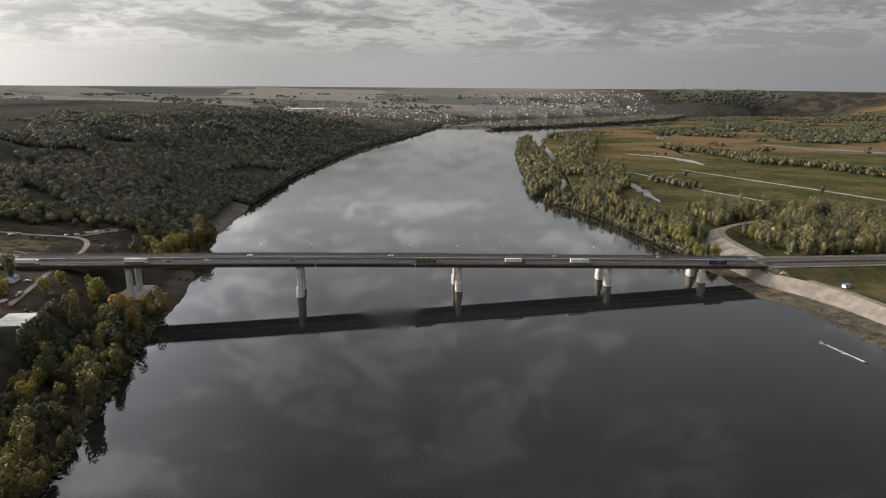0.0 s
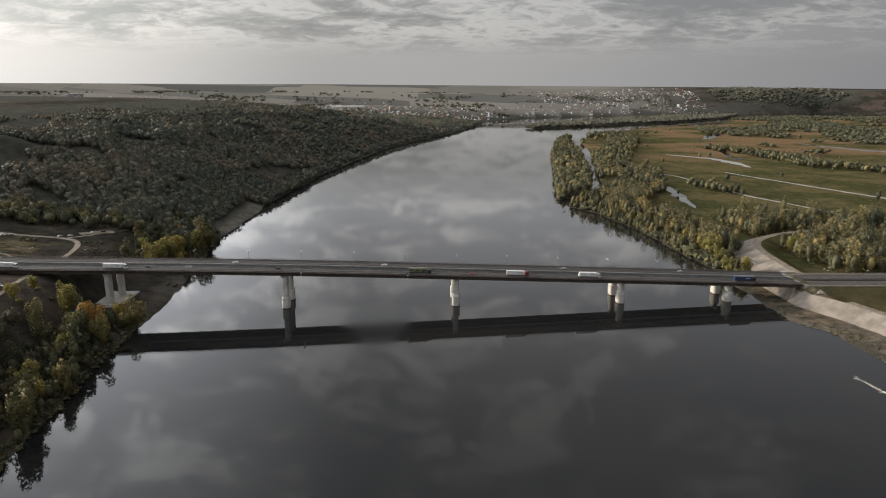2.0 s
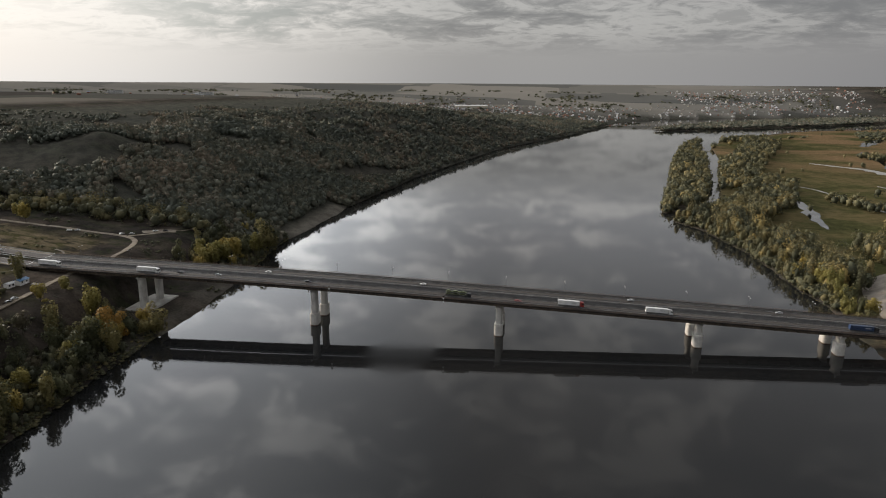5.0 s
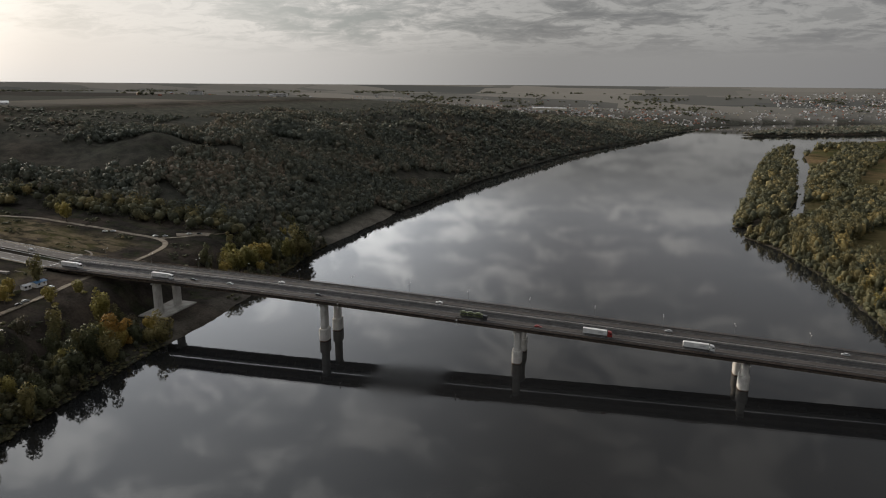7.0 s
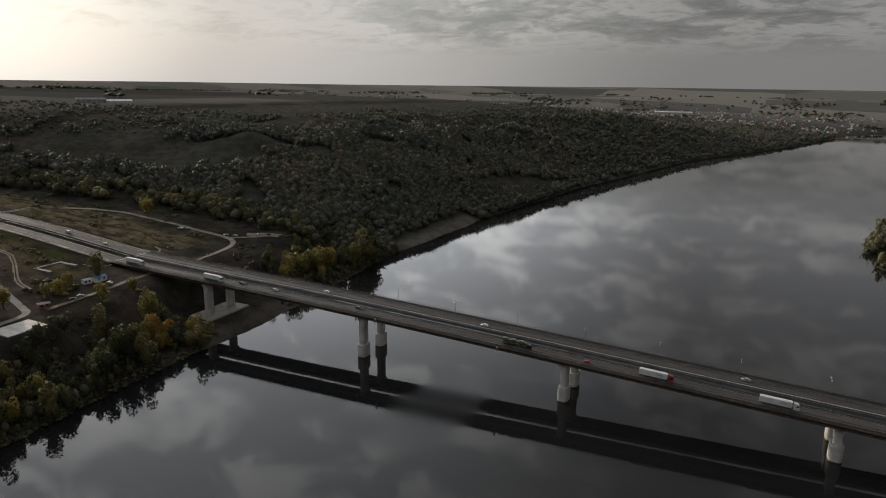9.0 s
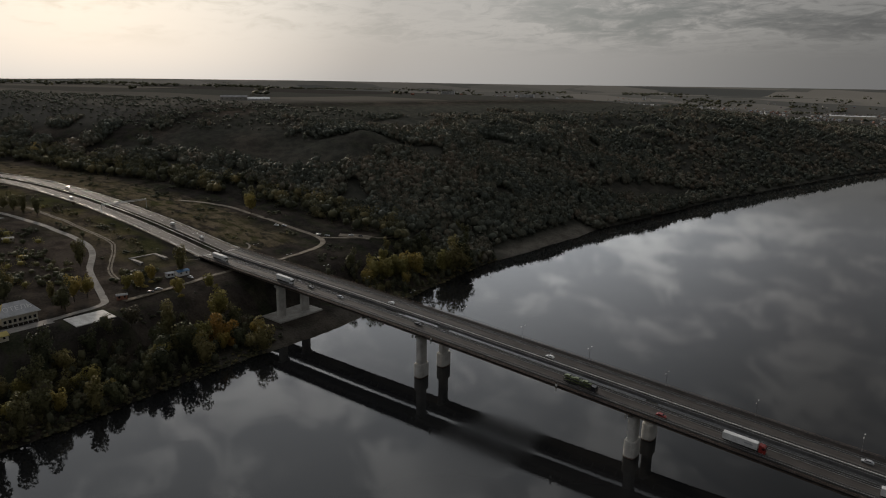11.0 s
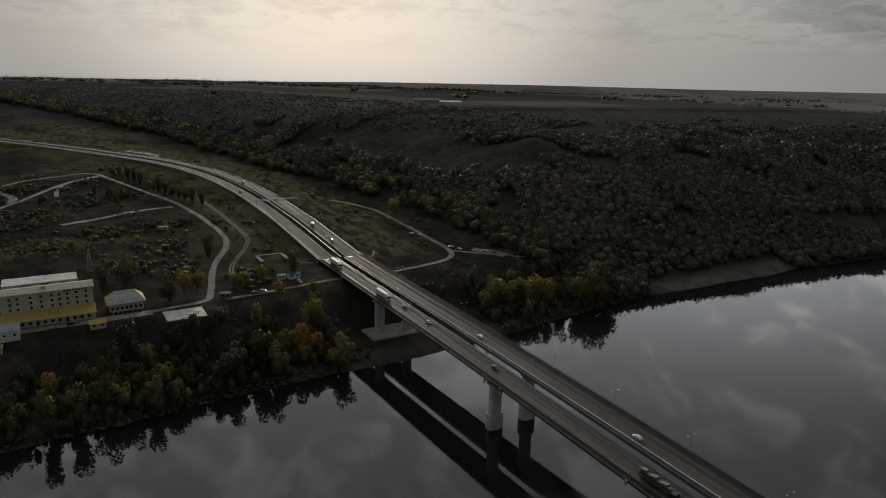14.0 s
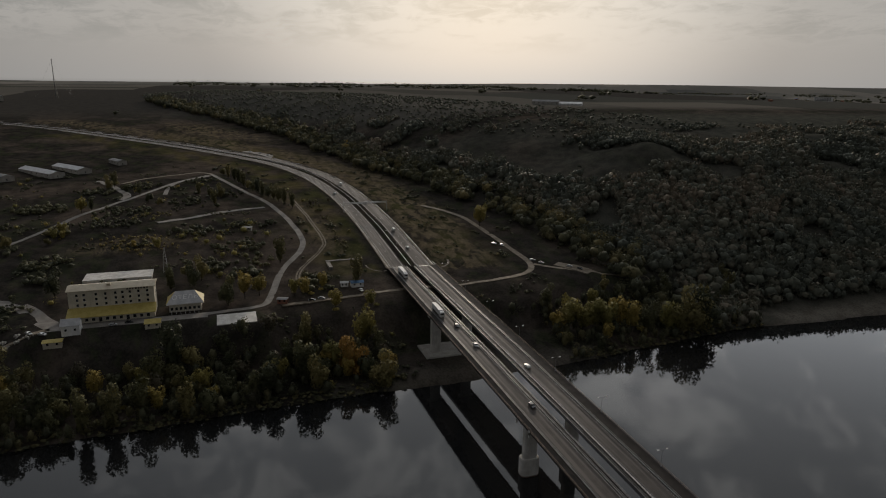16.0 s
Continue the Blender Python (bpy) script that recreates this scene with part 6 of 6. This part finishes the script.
radio = thing("radio_mast", "tall thin guyed radio mast on the plateau", "mast")
rx, ry, rz = -1580.0, -449.0, gz(-1580, -449)
part("shaft", Build().tube([(rx, ry, rz - 2), (rx, ry, rz + 82)], [0.9, 0.6], 6), STEEL, radio)
for a in (0.3, 2.4, 4.5):
    for h in (40, 78):
        part("guy_wire", Build().tube([(rx, ry, rz + h), (rx + 45 * math.cos(a), ry + 45 * math.sin(a), rz - 1)], 0.06, 4), STEEL, radio)
for h in (20, 40, 60, 80):
    part("platform", Build().lathe(rx, ry, [(1.6, rz + h), (1.6, rz + h + 0.8)], 8), RUST, radio)


def barn(x, y, lx, ly, h, turn, mat, label, wall=CONCRETE):
    return hut("barn", label, "barn", x, y, lx, ly, h, ly * 0.16, wall, mat, turn, None, 6, "long barns")


barn(-705, -298, 72, 15, 4, 36, PALE_ROOF, "long farm barn with a pale grey roof")
barn(-722, -272, 58, 15, 4, 36, PALE_ROOF, "long farm barn with a pale grey roof")
barn(-690, -338, 60, 14, 4, 36, GREY_ROOF, "long farm barn with a dark grey roof")
barn(-760, -230, 26, 10, 4, 30, GREY_ROOF, "short farm barn beside the long ones")
barn(-1500, -545, 70, 24, 9, 20, PALE_ROOF, "large pale warehouse on the plateau")
barn(-918, 410, 44, 16, 5, 56, GREY_ROOF, "long grey barn on the plateau edge")
barn(-895, 444, 38, 16, 2.5, 56, WHITE, "low greenhouse with a bright white roof", WHITE)


# ---- drift wood ----
logs = thing("driftwood", "bleached fallen tree floating in the shallows", "driftwood")
STEM = [(225, -166, 0.15), (223.4, -159, 0.3), (222.6, -153, 0.2), (221.0, -147, 0.3), (220.6, -141, 0.1), (219.2, -135, 0.2)]
part("stem", Build().tube(STEM, [0.3, 0.25, 0.2, 0.16, 0.11, 0.05], 8), PALE, logs)
part("root_plate", Build().lathe(225.2, -166.6, [(0.2, -0.6), (1.2, 0.1), (0.9, 0.6), (0.2, 1.0)], 9), BARK, logs, "dark earthy root plate")
drift_rng = random.Random(23)
for k in range(11):
    x, y, z = Vector(STEM[1 + k % 5]) + (Vector(STEM[min(2 + k % 5, 5)]) - Vector(STEM[1 + k % 5])) * drift_rng.random()
    a, l = 1.75 + drift_rng.choice((-1, 1)) * drift_rng.uniform(0.3, 1.0), drift_rng.uniform(3.0, 6.5)
    bend = a + drift_rng.uniform(-0.7, 0.7)
    m = (x + l * 0.5 * math.cos(a), y + l * 0.5 * math.sin(a), z + drift_rng.uniform(0.1, 0.6))
    part("branch", Build().tube([(x, y, z), m, (m[0] + l * 0.5 * math.cos(bend), m[1] + l * 0.5 * math.sin(bend), -0.05)], [0.11, 0.08, 0.03], 5), PALE, logs)


# ---- the town across the bend ----
town_rng = random.Random(9)
ROOFS = [GREY_ROOF, GREY_ROOF, BRICK_RED, BLUE_ROOF, PALE_ROOF]
WALLS = [PALE_ROOF, BEIGE, CREAM, BRICK_RED]
protos = []
for k in range(8):
    protos.append(hut("house", ("grey", "beige", "cream", "red brick")[k % 4] + " house with a gabled roof in the town", "house", 0, 0, town_rng.uniform(10, 15), town_rng.uniform(8, 11), town_rng.uniform(3.5, 6), town_rng.uniform(2, 3.4),
                      WALLS[k % 4], ROOFS[k % 5], 0, -400, 3, "houses of the town"))
for k in range(3):
    b = thing("apartment_block", "white apartment block in the far town", "building", "blocks of the town", m=pose(0, 0, -400))
    L, H_ = (46, 34, 20)[k], (10, 13, 19)[k]
    part("wall", Build().box(-L / 2, L / 2, -6, 6, -2, H_), WHITE if k != 1 else CREAM, b)
    part("roof", Build().box(-L / 2 - 0.4, L / 2 + 0.4, -6.4, 6.4, H_ + 0.01, H_ + 0.7), GREY_ROOF, b)
    for f in range(int(H_ / 3.2)):
        part("window_band", Build().box(-L / 2 + 1.5, L / 2 - 1.5, -6.06, 6.06, 1.0 + 3.2 * f, 2.4 + 3.2 * f), GLASS, b)
    protos.append(b)
spots = []
for _ in range(30000):
    if len(spots) >= 290:
        break
    u = town_rng.random()
    if u < 0.72:
        x, y = town_rng.uniform(-1500, 1500), town_rng.uniform(2250, 3250)
    elif u < 0.93:
        x, y = town_rng.uniform(900, 1600), town_rng.uniform(3250, 3900)
    else:
        x, y = town_rng.uniform(-1200, -750), town_rng.uniform(1000, 1700)
    z, d = gz(x, y), float(left_d(np.array(x), np.array(y)))
    if d < 35 or z < 5 or any((x - a) ** 2 + (y - b) ** 2 < 26 ** 2 for a, b in spots):
        continue
    if town_rng.random() < 0.35 and float(waves(np.array(x), np.array(y), 500, 3)) < 0:
        continue
    spots.append((x, y))
    big = town_rng.random() < 0.05
    copy_thing(protos[8 + town_rng.randrange(3)] if big else protos[town_rng.randrange(8)], pose(x, y, z, 0, 0, town_rng.choice((0, 12, 90, 100, 25))) @ Matrix.Scale(0.8 if big else town_rng.uniform(0.42, 0.68), 4))
for proto in protos:
    for ob in (*proto.children_recursive, proto):
        bpy.data.objects.remove(ob)
mill = hut("factory_hall", "long pale factory hall with a yellow end", "building", -312, 2676, 150, 26, 11, 2.5, CREAM, WHITE, 8, None, 14)
part("end_wall", Build().box(-75.2, -74.95, -13, 13, 0, 12), YELLOW, mill, "yellow gable end")


# smaller roofs of the town, too many to tell apart
far_rng = np.random.default_rng(31)
tx = far_rng.uniform((-1900, 2250), (2100, 3950), (14000, 2))
keep = (left_d(tx[:, 0], tx[:, 1]) > 30) & (ground(tx[:, 0], tx[:, 1]) > 5) & (waves(tx[:, 0], tx[:, 1], 420, 3) > -0.25) & ((tx[:, 1] < 2950 + 0.14 * tx[:, 0]) | ((tx[:, 0] > 750) & (tx[:, 0] < 1750) & (tx[:, 1] < 3950)))
tx = tx[keep][:2000]
tz = ground(tx[:, 0], tx[:, 1])
roofs = Build()
for (x, y), z, a, l, w, h in zip(tx, tz, far_rng.uniform(0, 3.1, len(tx)), far_rng.uniform(2.4, 4.6, len(tx)), far_rng.uniform(2.0, 3.2, len(tx)), far_rng.uniform(2.2, 4, len(tx))):
    c, s = math.cos(a), math.sin(a)
    ring = lambda u: [(x + u * c - v * s, y + u * s + v * c, z + q) for v, q in ((-w, -2), (w, -2), (w, h), (0, h + 2.4), (-w, h))]
    roofs.loft([ring(-l), ring(l)])


def make_town():
    m, net, bsdf, geo = material("town_walls", 0.7)
    pick = geo.outputs["Random Per Island"]
    col = net.mix(net.span(pick, 0.25, 0.35), (0.38, 0.375, 0.36), (0.22, 0.21, 0.19))
    col = net.mix(net.span(pick, 0.6, 0.66), col, (0.26, 0.13, 0.09))
    col = net.mix(net.span(pick, 0.78, 0.82), col, (0.55, 0.55, 0.56))
    net.wire(col, bsdf.inputs["Base Color"])
    return m


solid("town_houses", roofs, make_town(), "small pale houses of the far town", "houses", "", "stuff")
